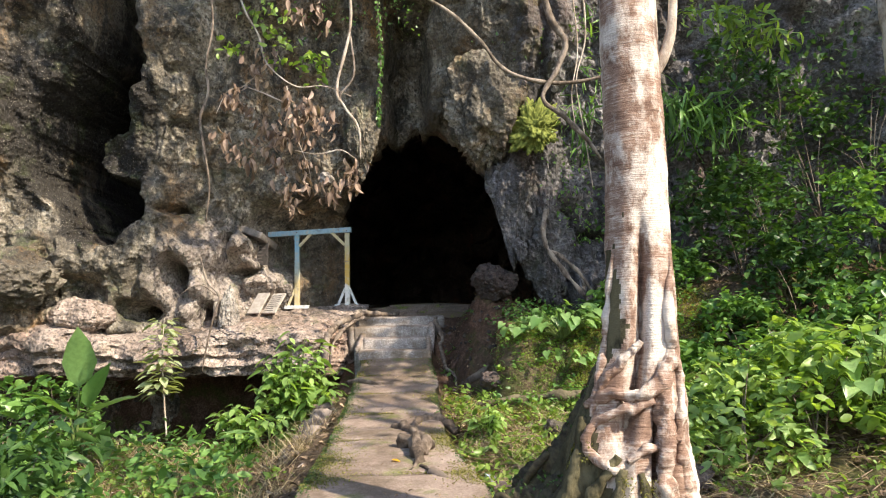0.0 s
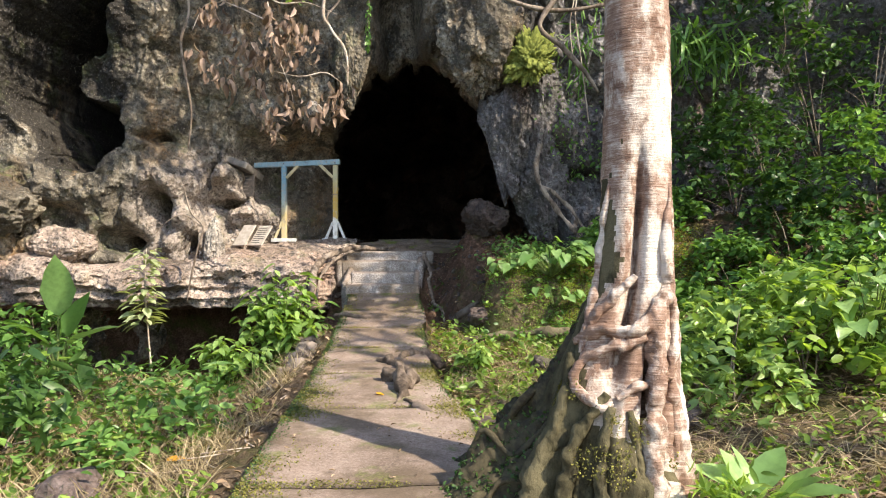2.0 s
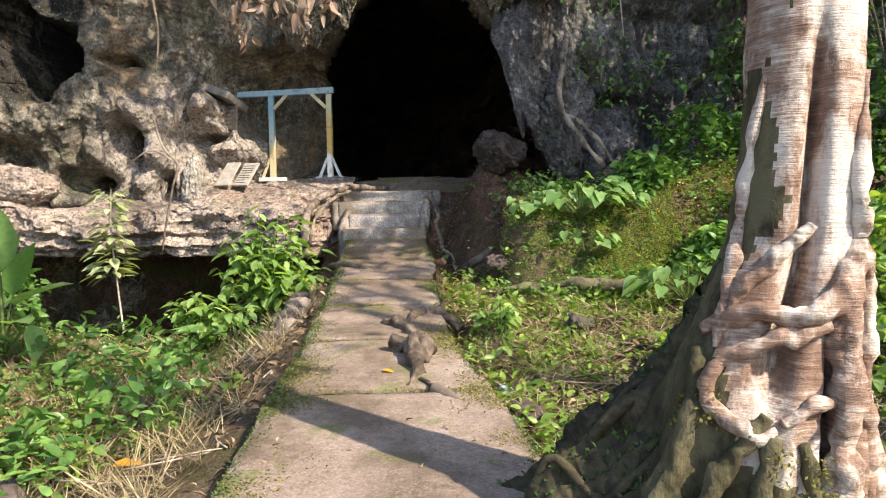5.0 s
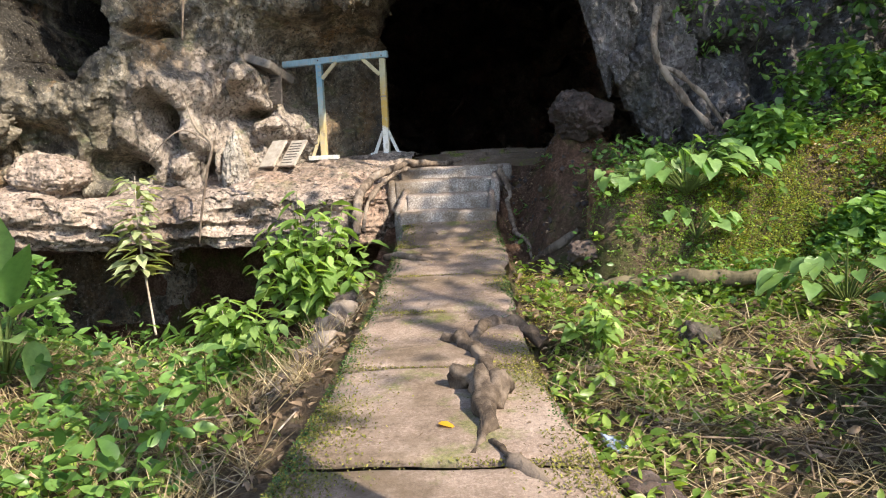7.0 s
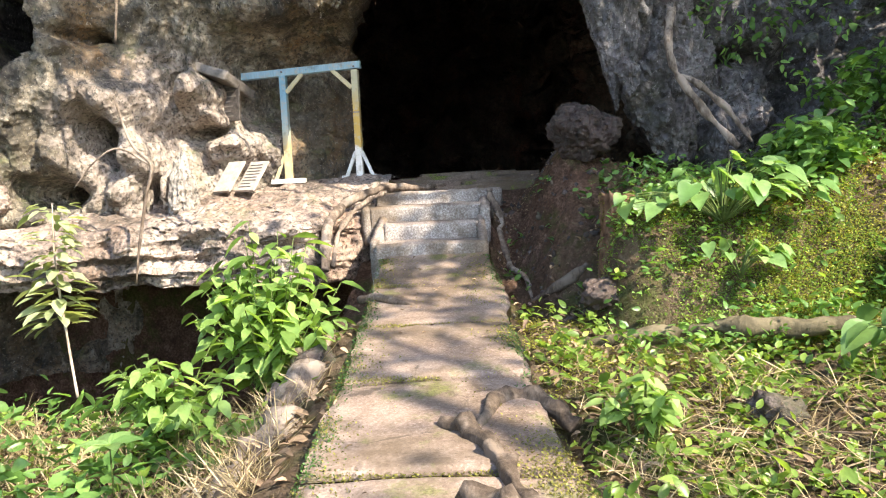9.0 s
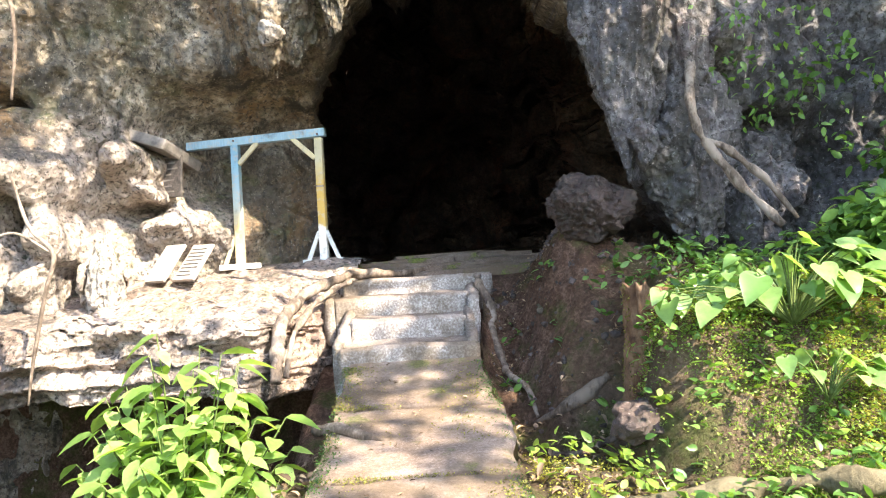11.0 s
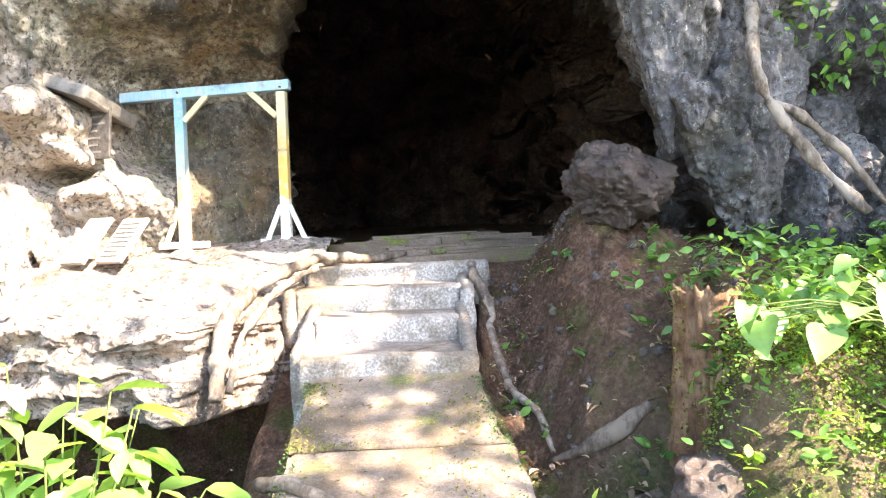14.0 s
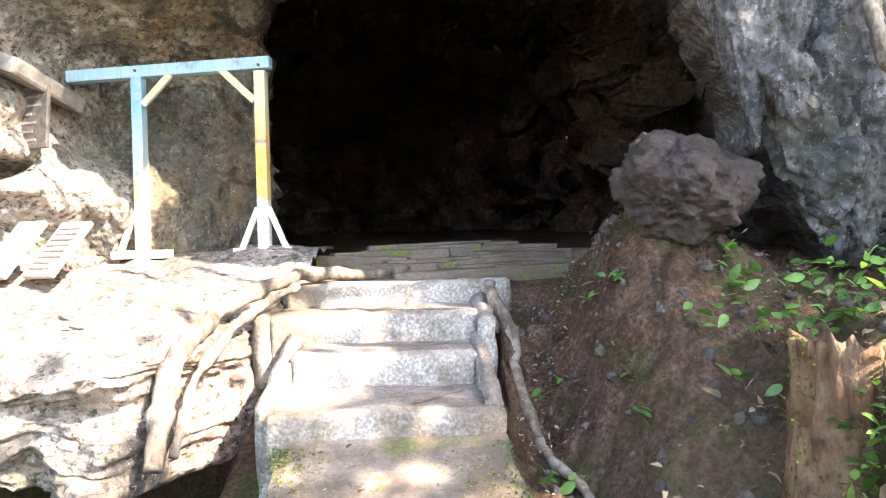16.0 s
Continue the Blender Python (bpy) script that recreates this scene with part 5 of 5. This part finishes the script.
# ---- what hangs on the cliff ----
def vine(name, pts, rad, mat, label, rough=0.25, sides=9):
    return put(name, tubes_mesh(name, [(pts, rad)], mat, sides=sides, rough=rough), None, label, category="vine", group="hanging vines")


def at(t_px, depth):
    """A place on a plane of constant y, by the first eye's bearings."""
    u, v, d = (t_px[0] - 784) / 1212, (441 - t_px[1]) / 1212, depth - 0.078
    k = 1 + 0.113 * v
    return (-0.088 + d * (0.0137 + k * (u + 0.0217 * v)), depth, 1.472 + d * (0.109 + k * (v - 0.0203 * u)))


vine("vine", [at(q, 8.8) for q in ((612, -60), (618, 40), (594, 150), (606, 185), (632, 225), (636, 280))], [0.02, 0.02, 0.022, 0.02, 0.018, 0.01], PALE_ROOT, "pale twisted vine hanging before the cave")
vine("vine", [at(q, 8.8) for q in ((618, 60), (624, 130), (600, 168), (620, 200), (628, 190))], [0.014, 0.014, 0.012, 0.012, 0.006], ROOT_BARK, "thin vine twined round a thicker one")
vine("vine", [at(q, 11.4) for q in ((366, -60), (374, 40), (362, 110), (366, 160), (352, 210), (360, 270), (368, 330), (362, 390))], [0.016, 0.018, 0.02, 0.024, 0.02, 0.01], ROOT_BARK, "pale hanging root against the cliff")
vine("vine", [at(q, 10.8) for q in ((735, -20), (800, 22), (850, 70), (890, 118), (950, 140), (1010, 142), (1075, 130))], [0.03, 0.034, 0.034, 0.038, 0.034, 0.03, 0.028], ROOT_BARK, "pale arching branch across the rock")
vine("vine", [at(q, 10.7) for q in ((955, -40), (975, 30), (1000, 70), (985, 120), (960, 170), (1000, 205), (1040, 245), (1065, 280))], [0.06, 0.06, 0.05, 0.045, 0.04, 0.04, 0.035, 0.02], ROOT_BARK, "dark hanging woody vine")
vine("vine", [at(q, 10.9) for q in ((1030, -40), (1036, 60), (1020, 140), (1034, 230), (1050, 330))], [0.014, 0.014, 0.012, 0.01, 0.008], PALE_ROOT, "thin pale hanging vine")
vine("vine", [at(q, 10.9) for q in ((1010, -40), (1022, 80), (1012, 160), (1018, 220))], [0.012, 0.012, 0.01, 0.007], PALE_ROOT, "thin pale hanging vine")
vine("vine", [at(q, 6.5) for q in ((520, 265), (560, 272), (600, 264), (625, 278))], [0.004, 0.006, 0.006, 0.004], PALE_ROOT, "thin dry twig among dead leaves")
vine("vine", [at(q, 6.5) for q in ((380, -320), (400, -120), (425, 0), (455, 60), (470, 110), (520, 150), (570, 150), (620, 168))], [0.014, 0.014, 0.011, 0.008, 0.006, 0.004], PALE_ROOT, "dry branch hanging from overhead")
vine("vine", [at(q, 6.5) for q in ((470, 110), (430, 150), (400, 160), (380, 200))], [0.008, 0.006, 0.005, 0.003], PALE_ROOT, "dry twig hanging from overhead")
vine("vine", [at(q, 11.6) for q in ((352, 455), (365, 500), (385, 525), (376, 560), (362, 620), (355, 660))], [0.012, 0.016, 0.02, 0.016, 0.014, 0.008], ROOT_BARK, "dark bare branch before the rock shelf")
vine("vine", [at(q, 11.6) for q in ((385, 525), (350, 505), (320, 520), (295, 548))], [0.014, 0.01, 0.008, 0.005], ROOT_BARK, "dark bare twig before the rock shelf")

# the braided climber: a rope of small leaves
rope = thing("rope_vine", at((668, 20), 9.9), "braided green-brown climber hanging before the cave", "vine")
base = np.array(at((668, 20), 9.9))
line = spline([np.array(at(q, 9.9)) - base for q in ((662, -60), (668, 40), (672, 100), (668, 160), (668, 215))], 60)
put("cord", tubes_mesh("cord", [(line[::6], [0.012, 0.01])], ROOT_BARK, sides=6), rope)
rg = np.random.default_rng(12)
Pr = np.repeat(line, 3, 0)
ar = rg.uniform(0, 6.28, len(Pr))
put("foliage", leaves_mesh("foliage", "simple", Pr, xyz(np.cos(ar), np.sin(ar), -1.2 + 0 * ar), rg.uniform(0.05, 0.09, len(Pr)), LEAF, 0.6, rg), rope)


def leaf_cloud(name, label, category, centres, per, spread, size, kind, mat, drop, seed, tilt=0.8):
    """Hanging bunches of leaves."""
    rng = np.random.default_rng(seed)
    C = np.repeat(np.asarray(centres, float), per, 0)
    P = C + rng.normal(size=C.shape) * np.array(spread)
    D = rng.normal(size=P.shape) * 0.55 + np.array([0, -0.15, drop])
    o = np.array(centres[0], float)
    ob = thing(name, tuple(o), label, category)
    put("foliage", leaves_mesh("foliage", kind, P - o, D, size * rng.uniform(0.6, 1.3, len(P)), mat, tilt, rng), ob)
    return ob


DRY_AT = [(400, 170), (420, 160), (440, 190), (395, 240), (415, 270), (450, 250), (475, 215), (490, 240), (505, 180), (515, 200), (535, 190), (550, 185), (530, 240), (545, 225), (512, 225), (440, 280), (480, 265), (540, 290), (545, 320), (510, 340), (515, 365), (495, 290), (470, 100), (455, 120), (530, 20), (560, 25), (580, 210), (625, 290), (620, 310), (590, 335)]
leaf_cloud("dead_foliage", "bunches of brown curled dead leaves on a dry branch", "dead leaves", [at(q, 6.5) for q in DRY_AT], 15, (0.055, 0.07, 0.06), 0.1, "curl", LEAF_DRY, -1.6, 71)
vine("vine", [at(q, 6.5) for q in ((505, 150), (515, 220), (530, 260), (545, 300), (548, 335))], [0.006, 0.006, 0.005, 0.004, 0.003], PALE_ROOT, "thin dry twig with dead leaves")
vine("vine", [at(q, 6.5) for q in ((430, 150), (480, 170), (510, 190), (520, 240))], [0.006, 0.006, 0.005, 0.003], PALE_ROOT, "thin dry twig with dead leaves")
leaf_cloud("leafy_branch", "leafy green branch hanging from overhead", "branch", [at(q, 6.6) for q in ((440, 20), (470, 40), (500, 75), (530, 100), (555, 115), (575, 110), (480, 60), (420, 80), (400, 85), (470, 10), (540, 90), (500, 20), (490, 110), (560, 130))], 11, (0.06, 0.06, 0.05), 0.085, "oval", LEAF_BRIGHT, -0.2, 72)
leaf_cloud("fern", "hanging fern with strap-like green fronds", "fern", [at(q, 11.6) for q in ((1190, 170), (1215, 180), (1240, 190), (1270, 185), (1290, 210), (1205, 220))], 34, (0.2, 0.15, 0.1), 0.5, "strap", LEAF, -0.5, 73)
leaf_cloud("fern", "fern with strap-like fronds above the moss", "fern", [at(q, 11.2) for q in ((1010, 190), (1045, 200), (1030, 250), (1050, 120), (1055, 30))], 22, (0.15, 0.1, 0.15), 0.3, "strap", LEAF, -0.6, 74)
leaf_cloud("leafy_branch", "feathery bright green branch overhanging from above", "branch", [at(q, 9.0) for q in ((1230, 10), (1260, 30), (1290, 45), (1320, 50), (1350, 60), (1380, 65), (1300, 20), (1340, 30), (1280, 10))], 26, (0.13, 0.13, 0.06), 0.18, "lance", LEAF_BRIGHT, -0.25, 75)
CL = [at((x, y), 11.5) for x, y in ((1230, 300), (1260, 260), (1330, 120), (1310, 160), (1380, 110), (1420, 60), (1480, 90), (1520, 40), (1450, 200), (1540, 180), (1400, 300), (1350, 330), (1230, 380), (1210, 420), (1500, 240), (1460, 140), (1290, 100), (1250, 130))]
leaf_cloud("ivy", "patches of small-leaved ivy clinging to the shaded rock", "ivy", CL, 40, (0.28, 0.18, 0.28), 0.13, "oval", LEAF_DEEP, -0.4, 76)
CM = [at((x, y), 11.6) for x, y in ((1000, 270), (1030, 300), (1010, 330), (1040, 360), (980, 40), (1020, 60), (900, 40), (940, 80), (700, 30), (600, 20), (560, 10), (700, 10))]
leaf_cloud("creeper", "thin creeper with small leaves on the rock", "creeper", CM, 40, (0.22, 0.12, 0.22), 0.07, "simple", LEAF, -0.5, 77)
leaf_cloud("creeper", "spindly green creeper on the pale rock", "creeper", [(2.6, 12.2, 2.9), (2.9, 12.2, 3.1), (3.1, 12.2, 3.3), (3.3, 12.2, 2.7), (3.4, 12.3, 3.6), (2.4, 12.2, 3.4), (3.7, 12.2, 3.2)], 26, (0.16, 0.08, 0.14), 0.1, "oval", LEAF, -0.2, 78)
put("moss_cushion", lump_mesh("moss_cushion", (0.3, 0.14, 0.34), MOSS, 31, 0.6, 2.6, 6, None, 0.16), None, "yellow-green moss cushion on the hanging rock", category="moss").matrix_basis = pose(1.72, 11.72, 4.82, 0, 30, 0)

# ---- flat stones before the cave ----
r6 = random.Random(6)
FLAG = concrete_material("mossy_flagstone", 0.55, 0.95)
for i in range(24):
    x, y = r6.uniform(-1.2, 0.75), 14.0 + 0.06 * i
    bm = bevel_box((r6.uniform(0.5, 1.3), r6.uniform(0.2, 0.34), 0.34), 0.02)
    w = np.array([v.co[:] for v in bm.verts])
    for v, o in zip(bm.verts, fbm(w + i, 3.0, 3, 0.6, 95)):
        v.co = v.co + v.co * 0.1 * o
    ob = part("flagstone", bm, FLAG, None)
    tagged(ob, "flat mossy stone slab before the cave", "flagstone", "flat stones")
    ob.matrix_basis = pose(x, y, 1.5 + 0.17 * (y - 13.9), r6.uniform(-3, 3), r6.uniform(-2, 2), r6.uniform(-12, 12))

# ---- bank: mossy stump and stones ----
def broken_stump(place):
    """A rotten stump: fluted sides, a jagged broken rim and a hollow top."""
    ob = thing("tree_stump", place, "broken rotten stump with orange-brown wood and moss", "stump")
    nz, na = 34, 64
    T, A = np.meshgrid(np.linspace(0, 1, nz), np.linspace(0, 2 * np.pi, na, endpoint=False), indexing="ij")
    rim = 0.54 + 0.03 * fbm(xyz(np.cos(A) * 2, np.sin(A) * 2, 0 * A), 2.2, 3, 0.7, 96)
    z = -0.7 + T * (rim + 0.7)
    r = 0.17 + 0.1 * (1 - T) ** 2 + 0.022 * fbm(xyz(np.cos(A) * 2.5, np.sin(A) * 2.5, 0.8 * T), 3.2, 4, 0.65, 97, True)
    outer = xyz(r * np.cos(A), r * np.sin(A), z)
    inner = xyz(0.62 * r[-1] * np.cos(A[-1]), 0.62 * r[-1] * np.sin(A[-1]), z[-1] - 0.05)
    bottom = xyz(0.05 * np.cos(A[-1]), 0.05 * np.sin(A[-1]), 0.34 + 0 * A[-1])
    v = np.vstack([outer.reshape(-1, 3), inner, bottom])
    put("stump_wood", raw_mesh("stump_wood", v, grid_faces(nz + 2, na, True)[:, ::-1], STUMP_WOOD), ob)
    g = np.random.default_rng(98)
    pick = g.integers(na * 8, na * (nz + 1), 3500)
    P = v[pick]
    P = P[fbm(P, 5.0, 2, 0.5, 99) > 0.05]
    put("moss_growth", leaves_mesh("moss_growth", "simple", P, g.normal(size=P.shape) + np.array([0, -0.4, 0.3]), g.uniform(0.01, 0.03, len(P)), MOSS_TUFT, 0.8, g), ob, kind="stuff")


STUMP_WOOD = bark_material("rotten_stump_wood", (0.045, 0.022, 0.012), (0.13, 0.068, 0.036), (0.24, 0.15, 0.09), False)
broken_stump((1.08, 11.12, 0.95))
for i, (x, y, s, nm) in enumerate([(-1.78, 10.68, 0.11, "pale"), (0.75, 10.35, 0.16, "brown"), (-1.6, 9.55, 0.15, "brown"), (-1.75, 9.15, 0.13, "brown"), (0.45, 6.2, 0.12, "brown"), (2.05, 6.0, 0.16, "brown"), (-2.6, 5.3, 0.22, "brown"), (1.3, 8.3, 0.14, "brown")]):
    put("stone", lump_mesh("stone", (s * 1.2, s, s * 0.75), PALE_ROCK if nm == "pale" else DARK_BROWN_ROCK, 80 + i, 0.3, 1.7, 4), None, nm + " rounded stone lying in the weeds", category="stone", group="loose stones").matrix_basis = pose(x, y, on_ground(x, y) + s * 0.3, 0, 0, 40 * i)

# ---- ground cover ----
def scatter(n, x0, x1, y0, y1, seed, keep=None):
    rng = np.random.default_rng(seed)
    x, y = rng.uniform(x0, x1, n), rng.uniform(y0, y1, n)
    ok = (x < path_left(y) - 0.06) | (x > path_right(y) + 0.06)
    dens = fbm(xyz(x, y, 0 * x), 1.1, 3, 0.6, seed)
    ok &= dens > rng.uniform(-0.9, 0.35, n)
    if keep is not None:
        ok &= keep(x, y)
    x, y = x[ok], y[ok]
    return xyz(x, y, ground(x, y)), rng


def cover(name, label, n, box, seed, kind, per, size, mat, lift, spread, keep=None, rise=0.03, category="weeds"):
    C, rng = scatter(n, *box, seed, keep)
    C[:, 2] += rise * rng.uniform(0.2, 1.6, len(C))
    P, D = rosettes(C, per, rng, spread, lift)
    put(name, leaves_mesh(name, kind, P, D, size * rng.uniform(0.5, 1.3, len(P)), mat, 0.5, rng), None, label, category=category, kind="stuff")


off_bank = lambda x, y: not_hollow(x, y) & (x < path_left(y) - 0.75 + 0.5 * np.sin(3 * y))
not_hollow = lambda x, y: (y < np.interp(x, [-6, -4.3, -2.6, -1.9], [11.2, 10.8, 10.2, 9.9]) + 0.15) | (x > -1)
cover("ground_weeds", "low green weeds covering the flat ground", 3300, (-8, -1.3, 3.2, 11.2), 201, "oval", 6, 0.075, LEAF_BRIGHT, 0.5, 0.05, off_bank, 0.1)
cover("tall_weeds", "taller green weeds in the flat ground", 800, (-8, -1.7, 5.5, 11.0), 202, "oval", 7, 0.13, LEAF, 0.5, 0.09, off_bank, 0.24)
cover("ground_weeds", "low green weeds among leaf litter", 900, (0.0, 4.5, 5.2, 10.6), 203, "oval", 6, 0.085, LEAF_BRIGHT, 0.5, 0.05, lambda x, y: (y > 6.9) | (x < 0.7), 0.1)
cover("bank_weeds", "leafy weeds on the mossy bank", 1900, (0.7, 4.0, 9.2, 12.0), 204, "oval", 6, 0.075, LEAF, 0.4, 0.06, None, 0.14)
cover("bank_moss", "fine moss and tiny leaves on the bank", 9000, (0.7, 3.0, 9.6, 10.9), 205, "simple", 6, 0.024, LEAF_BRIGHT, 0.6, 0.03, None, 0.02, "moss")
LEAF_YELLOW = leaf_material("yellow_moss_leaf", (0.2, 0.2, 0.03), (0.42, 0.4, 0.08), 0.3, 0.7)
cover("bank_moss", "sunlit yellow-green moss on the bank", 9000, (1.9, 4.2, 9.3, 10.9), 221, "simple", 7, 0.022, LEAF_YELLOW, 0.6, 0.03, None, 0.02, "moss")
cover("bank_moss", "yellow-green moss along the litter by the path", 5000, (0.0, 1.4, 8.6, 10.6), 222, "simple", 6, 0.02, LEAF_YELLOW, 0.6, 0.03, None, 0.015, "moss")
cover("leaf_litter", "brown dead leaves on the ground", 12000, (-5, 5, 3.2, 11.5), 206, "curl", 2, 0.075, LITTER, 0.1, 0.05, None, 0.01, "leaf litter")
cover("slope_litter", "dead leaves and crumbs of rock on the bare earth slope", 2400, (-0.1, 2.0, 10.9, 13.4), 210, "curl", 2, 0.03, LITTER, 0.1, 0.04, None, 0.01, "leaf litter")
cover("dry_grass", "dry straw-coloured grass and stalks", 4200, (-6.5, -1.5, 4.2, 10.4), 207, "straw", 6, 0.26, STRAW, 0.9, 0.03, not_hollow, 0.02, "grass")
cover("dry_grass", "dry straw and stalks on the litter", 3600, (0.2, 4.5, 4.4, 9.6), 208, "straw", 6, 0.22, STRAW, 0.25, 0.04, None, 0.03, "grass")
cover("low_weeds", "small green weeds and moss on the litter", 1500, (0.2, 4.0, 4.4, 9.4), 219, "oval", 6, 0.07, LEAF_BRIGHT, 0.6, 0.05, None, 0.03, "weeds")
cover("slope_seedlings", "small seedlings on the bare earth slope", 45, (0.0, 1.6, 11.0, 13.0), 209, "oval", 5, 0.09, LEAF, 0.5, 0.03, None, 0.05)


def twigs(name, label, n, box, seed, mat):
    rng = np.random.default_rng(seed)
    x, y = rng.uniform(box[0], box[1], n), rng.uniform(box[2], box[3], n)
    z = ground(x, y)
    specs = []
    for i in range(n):
        a, ln = rng.uniform(0, 3.14), rng.uniform(0.25, 0.9)
        d = np.array([math.cos(a), math.sin(a), rng.normal() * 0.12]) * ln / 2
        c = np.array([x[i], y[i], z[i] + 0.03])
        k = rng.normal(size=3) * 0.05
        specs.append(([c - d, c + k * np.array([1, 1, 0.3]), c + d], [0.006, 0.005, 0.002]))
    put(name, tubes_mesh(name, specs, mat, sides=5, n=6), None, label, category="twigs", kind="stuff")


TWIG = plain_material("dry_twig", (0.1, 0.065, 0.04), (0.3, 0.22, 0.15), 30)
twigs("fallen_twigs", "tangle of dry fallen twigs on the litter", 420, (0.5, 4.6, 4.8, 8.6), 301, TWIG)
twigs("fallen_twigs", "dry fallen twigs among the weeds", 60, (-3.4, -1.4, 4.0, 8.0), 302, PALE_ROOT)

# loose rubble on the earth slope
rk = np.random.default_rng(330)
ico = bmesh.new()
bmesh.ops.create_icosphere(ico, subdivisions=1, radius=1)
iv = np.array([v.co[:] for v in ico.verts])
itri = np.array([[v.index for v in f.verts] for f in ico.faces])
ico.free()
nr = 420
rx, ry = rk.uniform(-0.05, 1.7, nr), rk.uniform(10.9, 13.6, nr)
rs = 0.012 + 0.03 * rk.random(nr) ** 3
rz = ground(rx, ry) + 0.3 * rs
jit = 1 + 0.35 * rk.normal(size=(nr, len(iv), 3)) * 0.5
rv = xyz(rx, ry, rz)[:, None] + iv[None] * jit * rs[:, None, None] * rk.uniform(0.6, 1.4, (nr, 1, 3))
put("rubble", raw_mesh("rubble", rv.reshape(-1, 3), (itri[None] + (np.arange(nr) * len(iv))[:, None, None]).reshape(-1, 3), DARK_BROWN_ROCK, False), None, "small loose stones on the bare earth slope", category="rubble", kind="stuff")

# fine fern at the foot of the tree
leaf_cloud("fern", "small yellow-green fern at the tree's foot", "fern", [(1.35, 3.62, 0.3), (1.42, 3.7, 0.25), (1.28, 3.6, 0.22), (1.5, 3.75, 0.2), (1.4, 3.55, 0.15)], 40, (0.08, 0.06, 0.06), 0.09, "lance", LEAF_BRIGHT, 0.2, 79)
fallen = put("fallen_leaf", leaf_data("oval", leaf_material("yellow_leaf", (0.5, 0.25, 0.02), (0.6, 0.35, 0.03), 0.3, 0.5, False), "fallen_leaf"), None, "single yellow-orange fallen leaf on twigs", category="leaf")
fallen.matrix_basis = pose(-2.1, 5.75, on_ground(-2.1, 5.75) + 0.1, 10, 0, 30) @ Matrix.Scale(0.2, 4)
scrap = put("plastic_scrap", lump_mesh("plastic_scrap", (0.05, 0.07, 0.02), plain_material("blue_white_plastic", (0.2, 0.3, 0.55), (0.6, 0.65, 0.75), 40, 0.3), 91, 0.5, 3.0, 3), None, "crumpled blue and white plastic scrap", category="litter")
scrap.matrix_basis = pose(0.42, 6.85, on_ground(0.42, 6.85) + 0.03, 20, 0, 60)


# ---- moss, crumbs and leaves on the path ----
def edge_growth(name, label, n, seed, kind, size, mat, reach, y0=3.0, y1=11.9, category="moss"):
    rng = np.random.default_rng(seed)
    y = rng.uniform(y0, y1, n)
    off = np.abs(rng.normal(size=n)) * reach
    left = rng.random(n) < 0.55
    x = np.where(left, path_left(y) + off, path_right(y) - off)
    keep = fbm(xyz(x, y, 0 * x), 1.5, 3, 0.6, seed) > rng.uniform(-0.5, 0.5, n)
    x, y = x[keep], y[keep]
    P = xyz(x, y, path_top(y) + 0.004)
    a = rng.uniform(0, 6.28, len(x))
    put(name, leaves_mesh(name, kind, P, xyz(np.cos(a), np.sin(a), 0.7 + 0 * a), size * rng.uniform(0.5, 1.4, len(x)), mat, 0.6, rng), None, label, category=category, kind="stuff")


edge_growth("edge_moss", "yellow-green moss along the path's edges", 42000, 401, "simple", 0.015, MOSS_TUFT, 0.17)
edge_growth("edge_moss", "dark moss along the path's edges", 12000, 402, "simple", 0.015, LEAF_DEEP, 0.06)
edge_growth("path_litter", "small dead leaves and crumbs on the path", 520, 403, "curl", 0.03, LITTER, 0.5, category="leaf litter")


def joint_moss(n, seed):
    """Moss in the cracks between the slabs."""
    rng = np.random.default_rng(seed)
    y = rng.choice(JOINTS[3:10], n) + 0.035 * rng.normal(size=n)
    x = path_left(y) + rng.random(n) * (path_right(y) - path_left(y))
    keep = fbm(xyz(x, y, 0 * x), 2.2, 3, 0.6, seed) > rng.uniform(-0.3, 0.5, n)
    x, y = x[keep], y[keep]
    a = rng.uniform(0, 6.28, len(x))
    put("joint_moss", leaves_mesh("joint_moss", "simple", xyz(x, y, path_top(y) - 0.004), xyz(np.cos(a), np.sin(a), 0.6 + 0 * a), 0.014 * rng.uniform(0.5, 1.4, len(x)), MOSS_TUFT, 0.6, rng), None, "green-brown moss in the joints of the path", category="moss", kind="stuff")


joint_moss(9000, 411)
path_leaf = put("fallen_leaf", fallen.data, None, "single yellow fallen leaf on the concrete path", category="leaf")
path_leaf.matrix_basis = pose(-0.52, 6.5, float(path_top(6.5)) + 0.02, 5, 0, -20) @ Matrix.Scale(0.1, 4)
# dry seedling with one brown leaf before the hollow
withered = thing("seedling", (-3.25, 10.55, on_ground(-3.25, 10.55)), "withered seedling with one curled brown leaf", "plant")
put("stem", tubes_mesh("stem", [([(0, 0, -0.1), (0.01, 0, 0.35), (-0.02, 0, 0.7), (-0.05, 0, 0.95)], [0.012, 0.01, 0.007, 0.004])], PALE_ROOT, sides=6), withered)
dead_leaf = put("leaf", leaf_data("curl", LEAF_DRY, "leaf"), withered)
dead_leaf.matrix_basis = pose(-0.06, -0.02, 0.8, 0, 10, 0) @ Matrix.Scale(0.42, 4)
for i, (x, y, a, b) in enumerate([(-3.9, 10.3, 0.34, 0.12), (-3.35, 10.25, 0.2, 0.1)]):
    flat_stone = put("stone", lump_mesh("stone", (a, b, 0.08), STRATA, 120 + i, 0.3, 1.9, 4), None, "flat pale stone at the brink of the hollow", category="stone", group="loose stones")
    flat_stone.matrix_basis = pose(x, y, on_ground(x, y) + 0.03, 0, 0, 10 * i)
